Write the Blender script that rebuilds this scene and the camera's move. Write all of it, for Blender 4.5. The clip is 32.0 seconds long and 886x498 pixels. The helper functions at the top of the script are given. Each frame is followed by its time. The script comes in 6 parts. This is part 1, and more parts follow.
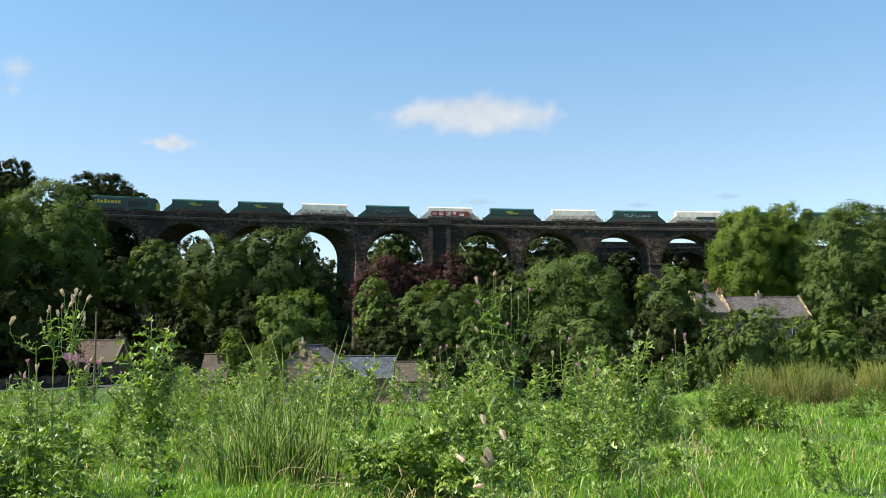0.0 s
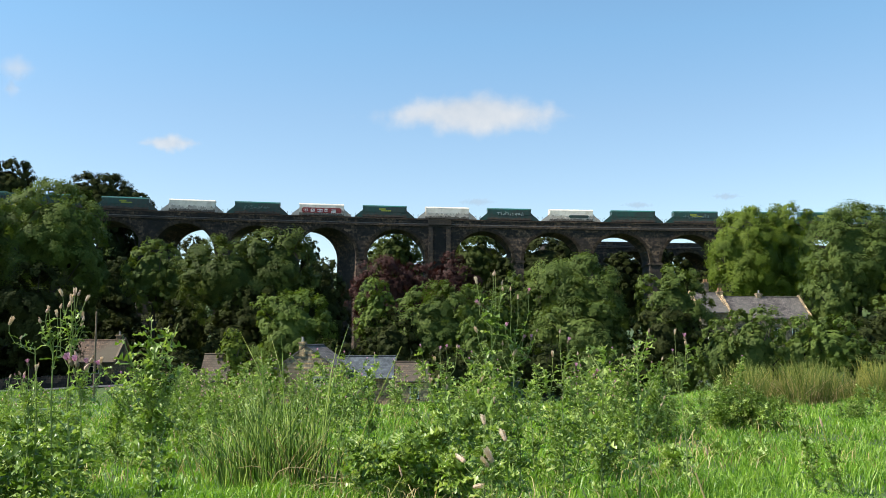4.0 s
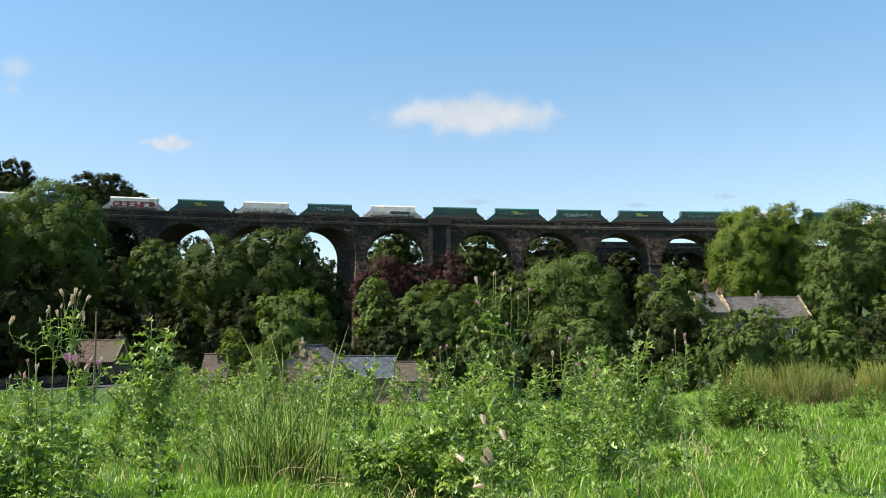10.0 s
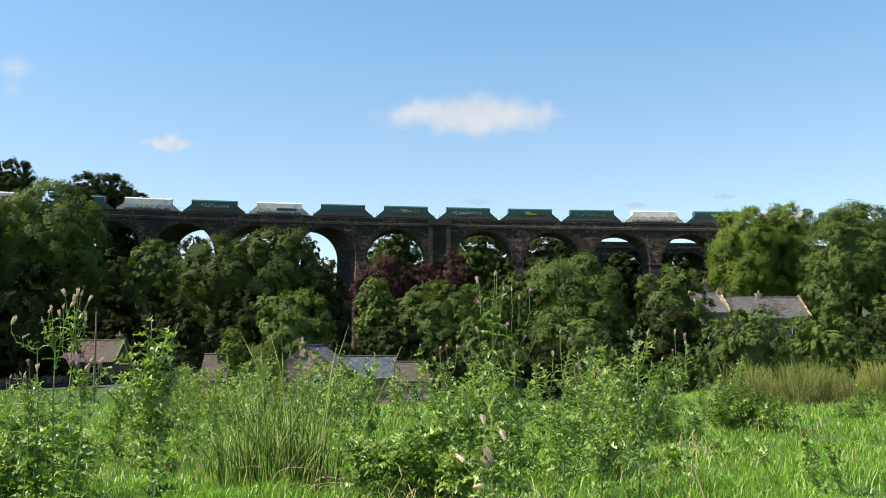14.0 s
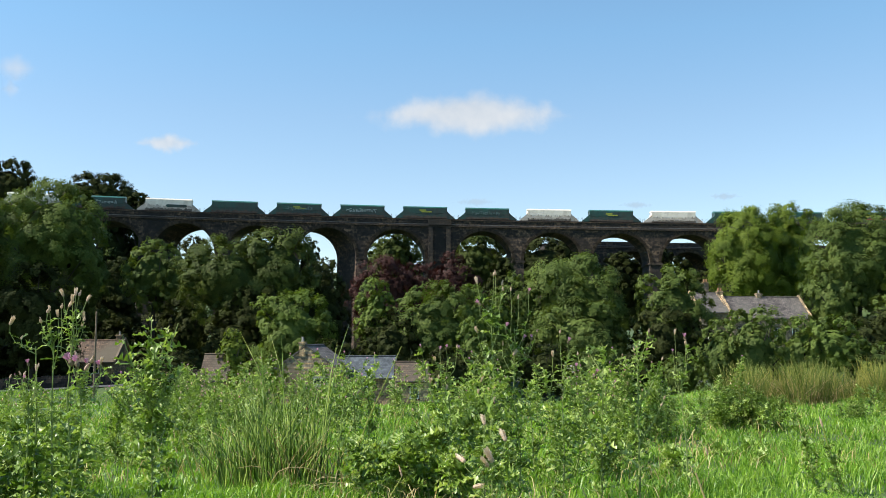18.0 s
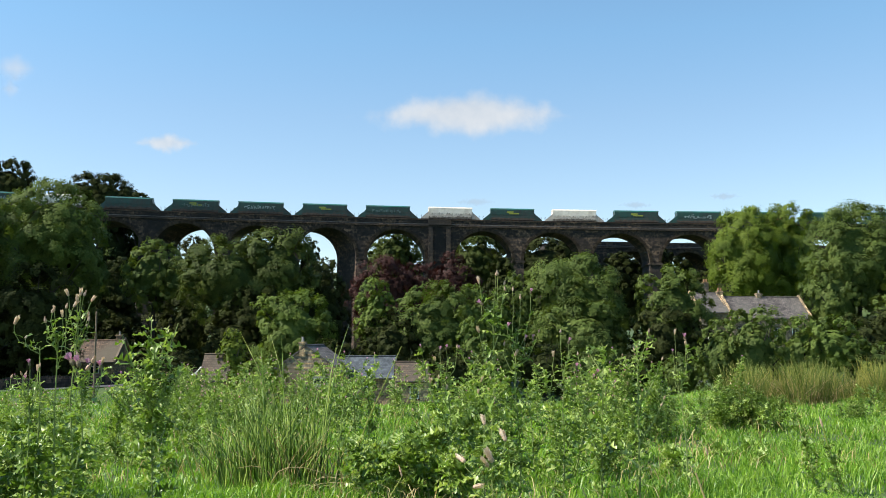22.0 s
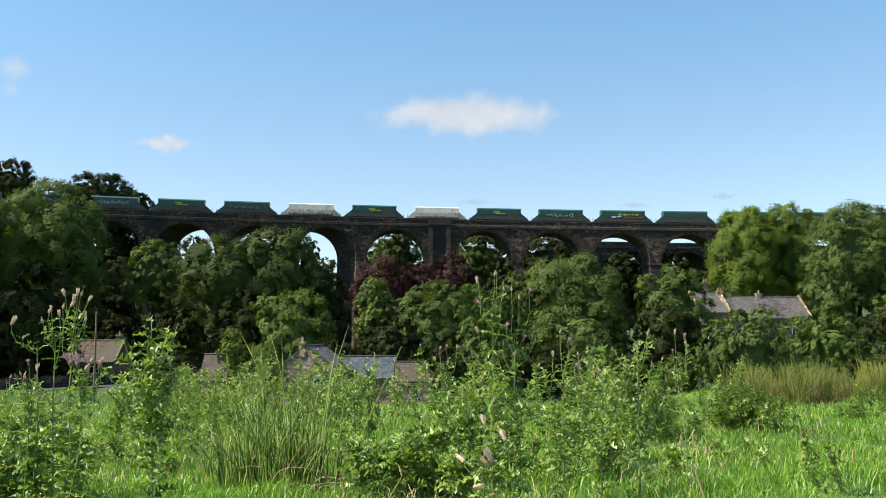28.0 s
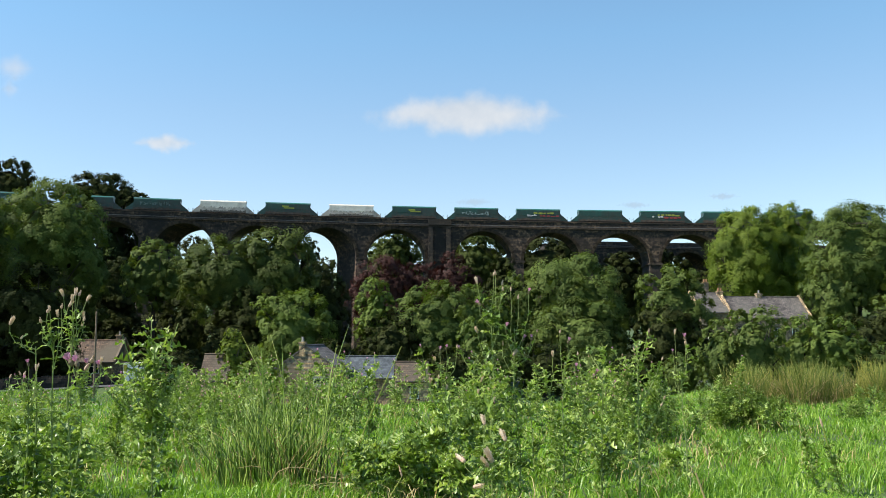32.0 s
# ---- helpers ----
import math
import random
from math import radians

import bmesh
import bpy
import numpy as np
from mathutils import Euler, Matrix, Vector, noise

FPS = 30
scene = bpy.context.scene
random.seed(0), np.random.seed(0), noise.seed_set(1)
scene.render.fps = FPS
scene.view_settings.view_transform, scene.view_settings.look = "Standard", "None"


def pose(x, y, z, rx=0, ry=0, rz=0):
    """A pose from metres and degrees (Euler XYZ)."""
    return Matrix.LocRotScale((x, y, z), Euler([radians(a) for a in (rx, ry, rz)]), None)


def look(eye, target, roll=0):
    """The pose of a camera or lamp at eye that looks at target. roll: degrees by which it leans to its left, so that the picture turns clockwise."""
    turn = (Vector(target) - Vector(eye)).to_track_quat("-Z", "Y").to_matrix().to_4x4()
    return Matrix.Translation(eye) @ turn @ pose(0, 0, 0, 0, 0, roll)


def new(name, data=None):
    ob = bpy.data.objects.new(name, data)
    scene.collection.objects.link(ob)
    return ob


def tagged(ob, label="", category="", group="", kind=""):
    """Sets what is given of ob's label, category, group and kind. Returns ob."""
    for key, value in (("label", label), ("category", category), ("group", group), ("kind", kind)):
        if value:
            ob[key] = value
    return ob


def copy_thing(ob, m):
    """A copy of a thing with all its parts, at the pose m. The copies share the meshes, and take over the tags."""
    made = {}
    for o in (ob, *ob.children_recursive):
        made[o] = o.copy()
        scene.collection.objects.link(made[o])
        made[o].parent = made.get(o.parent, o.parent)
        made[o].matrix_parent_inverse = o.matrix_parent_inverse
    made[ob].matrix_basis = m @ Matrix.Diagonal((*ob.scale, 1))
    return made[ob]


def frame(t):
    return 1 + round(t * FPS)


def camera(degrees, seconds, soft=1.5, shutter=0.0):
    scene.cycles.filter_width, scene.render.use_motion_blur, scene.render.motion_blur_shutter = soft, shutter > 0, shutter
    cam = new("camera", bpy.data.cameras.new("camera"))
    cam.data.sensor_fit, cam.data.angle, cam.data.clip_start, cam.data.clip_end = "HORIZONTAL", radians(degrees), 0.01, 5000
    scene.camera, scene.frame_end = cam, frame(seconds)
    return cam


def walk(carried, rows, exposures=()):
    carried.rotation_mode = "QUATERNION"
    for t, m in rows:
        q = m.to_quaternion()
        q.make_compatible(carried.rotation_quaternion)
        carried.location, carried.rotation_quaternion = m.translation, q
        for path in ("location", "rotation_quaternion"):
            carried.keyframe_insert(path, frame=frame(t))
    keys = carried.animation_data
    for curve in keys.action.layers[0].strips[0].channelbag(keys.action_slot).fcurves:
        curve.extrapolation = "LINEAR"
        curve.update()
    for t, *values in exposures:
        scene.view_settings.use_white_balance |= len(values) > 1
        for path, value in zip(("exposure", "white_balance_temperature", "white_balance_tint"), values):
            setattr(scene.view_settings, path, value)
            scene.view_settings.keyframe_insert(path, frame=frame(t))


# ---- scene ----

# ------------------------------------------------------------ camera
EYE = 0.9
cam = camera(50, 32.0, soft=0.9)
walk(cam, [(0, pose(0, 0, EYE, 95.402, 0, 0)), (32, pose(0, 0, EYE, 95.402, 0, 0))])

# ------------------------------------------------------------ world and sun
scene.view_settings.exposure = 0.74
SUN_EL, SUN_SIDE = radians(49), radians(11)
world = bpy.data.worlds.new("sky")
scene.world = world
world.use_nodes = True
wn = world.node_tree.nodes
sky = wn.new("ShaderNodeTexSky")
sky.sky_type, sky.sun_disc = "NISHITA", False
sky.sun_elevation, sky.sun_rotation = SUN_EL, radians(270) - SUN_SIDE
sky.altitude, sky.air_density, sky.dust_density, sky.ozone_density = 600, 1.0, 0.35, 1.0
grade = wn.new("ShaderNodeMix")
grade.data_type, grade.blend_type = "RGBA", "MULTIPLY"
grade.inputs["Factor"].default_value = 1.0
# summer haze painted as a tint: paler and warmer low down, deeper blue above
where, height, haze_tint = wn.new("ShaderNodeTexCoord"), wn.new("ShaderNodeSeparateXYZ"), wn.new("ShaderNodeValToRGB")
world.node_tree.links.new(where.outputs["Generated"], height.inputs["Vector"])
world.node_tree.links.new(height.outputs["Z"], haze_tint.inputs["Fac"])
haze_tint.color_ramp.elements.new(0.23)
for stop, at, tone in zip(haze_tint.color_ramp.elements, (0.14, 0.23, 0.31), ((0.925, 0.94, 0.925), (0.925, 1.0, 0.98), (0.875, 1.08, 1.07))):
    stop.position, stop.color = at, (*tone, 1)
world.node_tree.links.new(haze_tint.outputs["Color"], grade.inputs["B"])
world.node_tree.links.new(sky.outputs["Color"], grade.inputs["A"])
world.node_tree.links.new(grade.outputs["Result"], wn["Background"].inputs["Color"])
wn["Background"].inputs["Strength"].default_value = 0.113
sun = new("sun", bpy.data.lights.new("sun", "SUN"))
sun.data.energy, sun.data.angle, sun.data.color = 5.0, radians(0.53), (1.0, 0.95, 0.86)
to_sun = Vector((-math.cos(SUN_EL) * math.cos(SUN_SIDE), -math.cos(SUN_EL) * math.sin(SUN_SIDE), math.sin(SUN_EL)))
sun.matrix_world = look(to_sun * 50, (0, 0, 0))


# ------------------------------------------------------------ materials
def nodes_of(name):
    m = bpy.data.materials.new(name)
    m.use_nodes = True
    return m, m.node_tree.nodes, m.node_tree.links


def ramp(n, l, source, colours, lo=0.3, hi=0.7):
    r = n.new("ShaderNodeValToRGB")
    el = r.color_ramp.elements
    while len(el) < len(colours):
        el.new(0.5)
    for i, c in enumerate(colours):
        el[i].position = lo + (hi - lo) * i / max(1, len(colours) - 1)
        el[i].color = (*c, 1)
    l.new(source, r.inputs["Fac"])
    return r.outputs["Color"]


def noise_of(n, l, scale, detail=4, coords="Object", rough=0.55, stretch=None):
    tc = n.new("ShaderNodeTexCoord")
    t = n.new("ShaderNodeTexNoise")
    t.inputs["Scale"].default_value, t.inputs["Detail"].default_value, t.inputs["Roughness"].default_value = scale, detail, rough
    out = tc.outputs[coords]
    if stretch:
        mp = n.new("ShaderNodeMapping")
        mp.inputs["Scale"].default_value = stretch
        l.new(out, mp.inputs["Vector"])
        out = mp.outputs["Vector"]
    l.new(out, t.inputs["Vector"])
    return t.outputs["Fac"]


def mix_col(n, l, fac, a, b, mode="MIX"):
    x = n.new("ShaderNodeMix")
    x.data_type, x.blend_type = "RGBA", mode
    for sock, v in ((x.inputs["Factor"], fac), (x.inputs["A"], a), (x.inputs["B"], b)):
        if hasattr(v, "links"):
            l.new(v, sock)
        else:
            sock.default_value = v if isinstance(v, (int, float)) else (*v, 1)
    return x.outputs["Result"]


def surface(name, colours, scale=2.0, rough=0.8, metal=0.0, bump=0.3, fine=30.0, dirt=None, dirt_scale=0.4, coords="Object", stretch=None, bump_scale=0.02):
    """A plain surface: grain of the given colours, larger stains, fine relief."""
    m, n, l = nodes_of(name)
    b = n["Principled BSDF"]
    col = ramp(n, l, noise_of(n, l, scale, 5, coords, stretch=stretch), colours)
    if dirt:
        f = ramp(n, l, noise_of(n, l, dirt_scale, 4, coords, stretch=stretch), [(0, 0, 0), (1, 1, 1)], 0.42, 0.68)
        col = mix_col(n, l, f, col, dirt)
    l.new(col, b.inputs["Base Color"])
    b.inputs["Roughness"].default_value, b.inputs["Metallic"].default_value = rough, metal
    if bump:
        bp = n.new("ShaderNodeBump")
        bp.inputs["Strength"].default_value, bp.inputs["Distance"].default_value = bump, bump_scale
        l.new(noise_of(n, l, fine, 5, coords), bp.inputs["Height"])
        l.new(bp.outputs["Normal"], b.inputs["Normal"])
    return m


def stonework(name, colours, course=0.45, block=0.8, mortar=(0.03, 0.028, 0.025), dirt=None, rough=0.9, mottle=0.9):
    """Coursed stone: blocks, recessed joints, soot and stains."""
    m, n, l = nodes_of(name)
    b = n["Principled BSDF"]
    tc = n.new("ShaderNodeTexCoord")
    mp = n.new("ShaderNodeMapping")
    mp.inputs["Rotation"].default_value = (radians(90), 0, 0)
    l.new(tc.outputs["Object"], mp.inputs["Vector"])
    br = n.new("ShaderNodeTexBrick")
    br.inputs["Scale"].default_value = 1.0
    br.inputs["Brick Width"].default_value, br.inputs["Row Height"].default_value = block, course
    br.inputs["Mortar Size"].default_value, br.inputs["Mortar Smooth"].default_value = 0.03, 0.4
    br.inputs["Bias"].default_value = 0.0
    br.inputs["Color1"].default_value, br.inputs["Color2"].default_value = (*colours[0], 1), (*colours[-1], 1)
    br.inputs["Mortar"].default_value = (*mortar, 1)
    l.new(mp.outputs["Vector"], br.inputs["Vector"])
    grain = ramp(n, l, noise_of(n, l, 1.7, 6), [(0.35, 0.35, 0.36), (1.9, 1.8, 1.7)], 0.3, 0.74)
    col = mix_col(n, l, 1.0, br.outputs["Color"], grain, "MULTIPLY")
    vo = n.new("ShaderNodeTexVoronoi")
    vo.inputs["Scale"].default_value = 0.95 / course
    l.new(tc.outputs["Object"], vo.inputs["Vector"])
    sep = n.new("ShaderNodeSeparateColor")
    l.new(vo.outputs["Color"], sep.inputs["Color"])
    rubble = ramp(n, l, sep.outputs["Red"], [(0.45, 0.45, 0.45), (0.95, 0.93, 0.9), (2.1, 2.0, 1.85)], 0.0, 1.0)
    col = mix_col(n, l, mottle, col, mix_col(n, l, 1.0, col, rubble, "MULTIPLY"))
    if dirt:
        f = ramp(n, l, noise_of(n, l, 0.16, 5), [(0, 0, 0), (1, 1, 1)], 0.4, 0.66)
        col = mix_col(n, l, f, col, dirt)
    l.new(col, b.inputs["Base Color"])
    b.inputs["Roughness"].default_value = rough
    bp = n.new("ShaderNodeBump")
    bp.inputs["Strength"].default_value, bp.inputs["Distance"].default_value = 0.6, 0.06
    l.new(mix_col(n, l, 0.5, br.outputs["Fac"], noise_of(n, l, 5, 5), "SUBTRACT"), bp.inputs["Height"])
    bp.invert = True
    l.new(bp.outputs["Normal"], b.inputs["Normal"])
    return m


def foliage(name, colours, translucent=0.35, patch=0.25, rough=0.6, tint=None, gloss=0.22):
    """Leaves: hue by leaf, drifting over the crown, light shining through."""
    m, n, l = nodes_of(name)
    b = n["Principled BSDF"]
    geo = n.new("ShaderNodeNewGeometry")
    col = ramp(n, l, geo.outputs["Random Per Island"], colours, 0.0, 1.0)
    f = ramp(n, l, noise_of(n, l, patch, 3), [(0.75, 0.76, 0.72), (1.3, 1.2, 1.08)], 0.32, 0.68)
    col = mix_col(n, l, 1.0, col, f, "MULTIPLY")
    l.new(col, b.inputs["Base Color"])
    b.inputs["Roughness"].default_value = rough
    b.inputs["Specular IOR Level"].default_value = gloss
    tr = n.new("ShaderNodeBsdfTranslucent")
    l.new(mix_col(n, l, 1.0, col, tint or (1.35, 1.45, 0.6), "MULTIPLY"), tr.inputs["Color"])
    mx = n.new("ShaderNodeMixShader")
    mx.inputs["Fac"].default_value = translucent
    l.new(b.outputs["BSDF"], mx.inputs[1])
    l.new(tr.outputs["BSDF"], mx.inputs[2])
    l.new(mx.outputs["Shader"], n["Material Output"].inputs["Surface"])
    return m


def plain(name, colour, rough=0.5, metal=0.0, k=0.25, scale=4.0):
    lo = tuple(c * (1 - k) for c in colour)
    hi = tuple(min(1, c * (1 + k)) for c in colour)
    return surface(name, [lo, hi], scale, rough, metal, 0.1)


M_GROUND = surface("meadow_soil", [(0.028, 0.055, 0.011), (0.05, 0.095, 0.018), (0.08, 0.115, 0.028)], 0.9, 0.95, 0, 0.6, 14, dirt=(0.05, 0.065, 0.022), dirt_scale=0.05)
M_GRASS = foliage("grass_blades", [(0.072, 0.175, 0.014), (0.172, 0.335, 0.03), (0.33, 0.46, 0.09)], 0.36, 0.9, 0.42, gloss=0.45)
M_STRAW = foliage("dry_grass", [(0.42, 0.34, 0.16), (0.56, 0.47, 0.26), (0.33, 0.25, 0.11)], 0.25, 2.0, tint=(1.2, 1.0, 0.7))
M_THISTLE = foliage("thistle_leaf", [(0.078, 0.136, 0.024), (0.19, 0.298, 0.056), (0.39, 0.48, 0.17)], 0.28, 3.0, 0.36, tint=(1.2, 1.35, 0.55), gloss=0.48)
M_STALK = foliage("thistle_stem", [(0.18, 0.25, 0.08), (0.28, 0.33, 0.13)], 0.1, 4.0)
M_FLORET = foliage("thistle_floret", [(0.5, 0.22, 0.4), (0.66, 0.36, 0.54), (0.8, 0.55, 0.68)], 0.4, 5.0, tint=(1.1, 0.9, 1.1))
M_INVOL = foliage("thistle_bud", [(0.10, 0.12, 0.05), (0.2, 0.13, 0.11)], 0.1, 9.0)
M_FLUFF = foliage("seed_fluff", [(0.72, 0.58, 0.45), (0.86, 0.77, 0.66)], 0.5, 9.0, tint=(1.0, 0.95, 0.85))
M_DEADBUD = foliage("dry_bud", [(0.48, 0.34, 0.25), (0.68, 0.52, 0.42)], 0.2, 9.0, tint=(1.1, 0.9, 0.7))
M_RUSH = foliage("rush_stem", [(0.06, 0.13, 0.016), (0.15, 0.26, 0.038), (0.34, 0.42, 0.11)], 0.2, 2.0, 0.35, gloss=0.4)
M_RUSH_PALE = foliage("rush_pale", [(0.22, 0.27, 0.06), (0.34, 0.36, 0.1)], 0.15, 2.0)
M_RUSH_OLIVE = foliage("rush_olive", [(0.075, 0.13, 0.02), (0.155, 0.205, 0.038), (0.27, 0.28, 0.075)], 0.2, 1.0)
M_RUSH_TIP = foliage("rush_yellow", [(0.13, 0.17, 0.03), (0.34, 0.33, 0.07), (0.09, 0.14, 0.02)], 0.25, 1.0)
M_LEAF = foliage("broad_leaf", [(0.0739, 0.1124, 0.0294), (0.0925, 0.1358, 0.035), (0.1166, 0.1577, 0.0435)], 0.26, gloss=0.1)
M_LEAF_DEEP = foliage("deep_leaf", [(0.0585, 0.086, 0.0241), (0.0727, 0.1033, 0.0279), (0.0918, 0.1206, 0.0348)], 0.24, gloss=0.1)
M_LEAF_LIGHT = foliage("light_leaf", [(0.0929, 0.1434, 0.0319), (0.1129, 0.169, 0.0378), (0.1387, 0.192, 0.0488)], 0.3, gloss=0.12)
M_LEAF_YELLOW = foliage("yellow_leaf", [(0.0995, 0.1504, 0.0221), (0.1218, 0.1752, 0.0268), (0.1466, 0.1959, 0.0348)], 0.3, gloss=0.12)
# dark foliage; low in the valley and behind arches it paints shade
M_LEAF_DARK_SHADED = foliage("dark_shaded_leaf", [(0.0271, 0.035, 0.0121), (0.0335, 0.0428, 0.0138), (0.0427, 0.053, 0.0168)], 0.1, gloss=0.04)
M_LEAF_COPPER = foliage("copper_leaf", [(0.0437, 0.023, 0.0222), (0.0551, 0.0276, 0.0256), (0.0688, 0.0355, 0.0308)], 0.16, tint=(1.4, 0.8, 0.7), gloss=0.08)
M_BARK = surface("bark", [(0.026, 0.021, 0.016), (0.062, 0.05, 0.039)], 3.0, 0.95, 0, 0.8, 10, stretch=(1, 1, 0.25))
M_STONE = stonework("sooty_gritstone", [(0.021, 0.0155, 0.012), (0.098, 0.068, 0.046)], 0.5, 0.95, mortar=(0.016, 0.014, 0.012), dirt=(0.016, 0.013, 0.011))
M_DRESSED = stonework("dressed_gritstone", [(0.035, 0.026, 0.019), (0.08, 0.056, 0.038)], 0.6, 1.4, mortar=(0.02, 0.017, 0.013), dirt=(0.03, 0.024, 0.018))
M_VOUSSOIR = foliage("arch_stone", [(0.034, 0.026, 0.02), (0.056, 0.042, 0.031), (0.085, 0.066, 0.05)], 0.0, 0.8, 0.9, gloss=0.1)
M_HOUSE = stonework("house_stone", [(0.34, 0.235, 0.125), (0.5, 0.375, 0.215)], 0.22, 0.45, mortar=(0.22, 0.19, 0.15), dirt=(0.16, 0.13, 0.09))
M_SLATE = stonework("stone_slate", [(0.085, 0.076, 0.074), (0.15, 0.132, 0.125)], 0.16, 0.34, mortar=(0.05, 0.045, 0.043), dirt=(0.14, 0.128, 0.11), rough=0.8, mottle=0.3)
M_SLATE_B = stonework("blue_slate", [(0.05, 0.064, 0.078), (0.072, 0.09, 0.108)], 0.16, 0.3, mortar=(0.045, 0.056, 0.068), rough=0.85, mottle=0.12)
M_TILE = stonework("brown_tile", [(0.078, 0.052, 0.036), (0.135, 0.092, 0.062)], 0.18, 0.26, mortar=(0.045, 0.03, 0.022), dirt=(0.09, 0.075, 0.052), rough=0.85, mottle=0.3)
M_ROAD = surface("asphalt", [(0.04, 0.04, 0.042), (0.07, 0.07, 0.07)], 4.0, 0.85, 0, 0.4, 40)
M_BALLAST = surface("ballast", [(0.1, 0.09, 0.08), (0.22, 0.2, 0.18)], 9.0, 0.95, 0, 0.9, 20)
M_STEEL = plain("rail_steel", (0.2, 0.16, 0.13), 0.5, 0.8)
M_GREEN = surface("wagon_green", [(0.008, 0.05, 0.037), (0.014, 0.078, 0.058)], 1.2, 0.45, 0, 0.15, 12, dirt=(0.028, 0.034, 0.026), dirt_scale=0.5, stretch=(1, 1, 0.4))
# lighter than the sides: sky reflection on the tops put into the colour
M_GREEN_SKYLIT = surface("wagon_green_skylit", [(0.02, 0.11, 0.09), (0.03, 0.15, 0.12)], 1.2, 0.4, 0, 0.15, 12, dirt=(0.06, 0.08, 0.07), dirt_scale=0.4)
M_WHITE = surface("wagon_cream", [(0.76, 0.68, 0.56), (0.88, 0.81, 0.69)], 1.2, 0.6, 0, 0.15, 12, dirt=(0.56, 0.49, 0.4), dirt_scale=0.5)
M_WHITE_TOP = surface("wagon_cream_top", [(0.62, 0.57, 0.48), (0.74, 0.68, 0.58)], 1.2, 0.5, 0, 0.1, 12)
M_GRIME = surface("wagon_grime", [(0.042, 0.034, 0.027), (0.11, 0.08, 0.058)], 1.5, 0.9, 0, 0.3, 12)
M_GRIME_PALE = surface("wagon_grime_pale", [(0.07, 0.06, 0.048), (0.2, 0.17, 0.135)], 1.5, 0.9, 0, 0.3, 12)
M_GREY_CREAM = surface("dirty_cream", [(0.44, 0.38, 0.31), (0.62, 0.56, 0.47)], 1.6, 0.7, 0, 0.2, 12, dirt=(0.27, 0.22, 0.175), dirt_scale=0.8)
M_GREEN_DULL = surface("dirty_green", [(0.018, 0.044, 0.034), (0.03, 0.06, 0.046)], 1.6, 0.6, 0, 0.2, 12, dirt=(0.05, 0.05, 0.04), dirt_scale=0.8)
M_RUST = surface("rusty_frame", [(0.06, 0.035, 0.025), (0.12, 0.06, 0.04)], 2.0, 0.9, 0, 0.3, 14)
M_YELLOW = plain("livery_yellow", (0.5, 0.4, 0.035), 0.6)
M_YELLOW_OLD = plain("faded_yellow", (0.27, 0.29, 0.04), 0.7)
M_PALE = plain("pale_spray", (0.25, 0.31, 0.29), 0.7, k=0.4)
M_WHITE_SPRAY = plain("white_spray", (0.72, 0.68, 0.64), 0.7, k=0.15)
M_RED = plain("red_spray", (0.28, 0.045, 0.04), 0.7, k=0.4)
M_GREY_SPRAY = plain("grey_spray", (0.1, 0.15, 0.135), 0.7, k=0.4)
M_DARK = plain("dark_rubber", (0.02, 0.02, 0.022), 0.7)
M_GLASS = plain("dark_glass", (0.02, 0.025, 0.03), 0.08, k=0.1)
M_VAN = plain("van_white", (0.86, 0.83, 0.79), 0.3, k=0.04)
M_CAR_RED = plain("car_red", (0.42, 0.014, 0.02), 0.22, k=0.08)
M_PAINT = plain("white_paint", (0.75, 0.74, 0.7), 0.6, k=0.08)
M_WOOD = surface("weathered_wood", [(0.12, 0.085, 0.055), (0.22, 0.16, 0.11)], 4.0, 0.9, 0, 0.5, 20, stretch=(4, 4, 0.5))
M_CONCRETE = surface("concrete", [(0.2, 0.2, 0.19), (0.32, 0.31, 0.29)], 3.0, 0.9, 0, 0.4, 20)
M_TERRACOTTA = plain("terracotta", (0.34, 0.17, 0.09), 0.85)


# ------------------------------------------------------------ building helpers
def thing(name, m=None, label="", category="", group="", kind=""):
    ob = new(name)
    ob.empty_display_size = 0.2
    if m is not None:
        ob.matrix_basis = m
    return tagged(ob, label, category, group, kind)


def part(name, bm, material, parent, label="", smooth=False):
    """Link a bmesh (or a mesh) as one mesh object under a thing or part."""
    if isinstance(bm, bmesh.types.BMesh):
        me = bpy.data.meshes.new(name)
        bm.normal_update()
        bm.to_mesh(me)
        bm.free()
    else:
        me = bm
    if material is not None:
        me.materials.clear()
        me.materials.append(material)
    if smooth:
        me.shade_smooth()
    ob = new(name, me)
    ob.parent = parent
    if label:
        ob["label"] = label
    return ob


def box(bm, x0, x1, y0, y1, z0, z1, bevel=0.0):
    made = bmesh.ops.create_cube(bm, size=1.0)["verts"]
    for v in made:
        v.co = Vector((x0 + (v.co.x + 0.5) * (x1 - x0), y0 + (v.co.y + 0.5) * (y1 - y0), z0 + (v.co.z + 0.5) * (z1 - z0)))
    if bevel:
        edges = list({e for v in made for e in v.link_edges})
        bmesh.ops.bevel(bm, geom=edges, offset=bevel, segments=1, affect="EDGES", profile=0.5)
    return made


def box_bm(*a, bevel=0.0):
    bm = bmesh.new()
    box(bm, *a, bevel=bevel)
    return bm


def prism(points, y0, y1, bm=None):
    """Extrude an outline in x, z from y0 to y1."""
    bm = bm or bmesh.new()
    a = [bm.verts.new((x, y0, z)) for x, z in points]
    b = [bm.verts.new((x, y1, z)) for x, z in points]
    bm.faces.new(a)
    bm.faces.new(b[::-1])
    k = len(points)
    for i in range(k):
        bm.faces.new((a[i], b[i], b[(i + 1) % k], a[(i + 1) % k]))
    bmesh.ops.recalc_face_normals(bm, faces=bm.faces)
    return bm


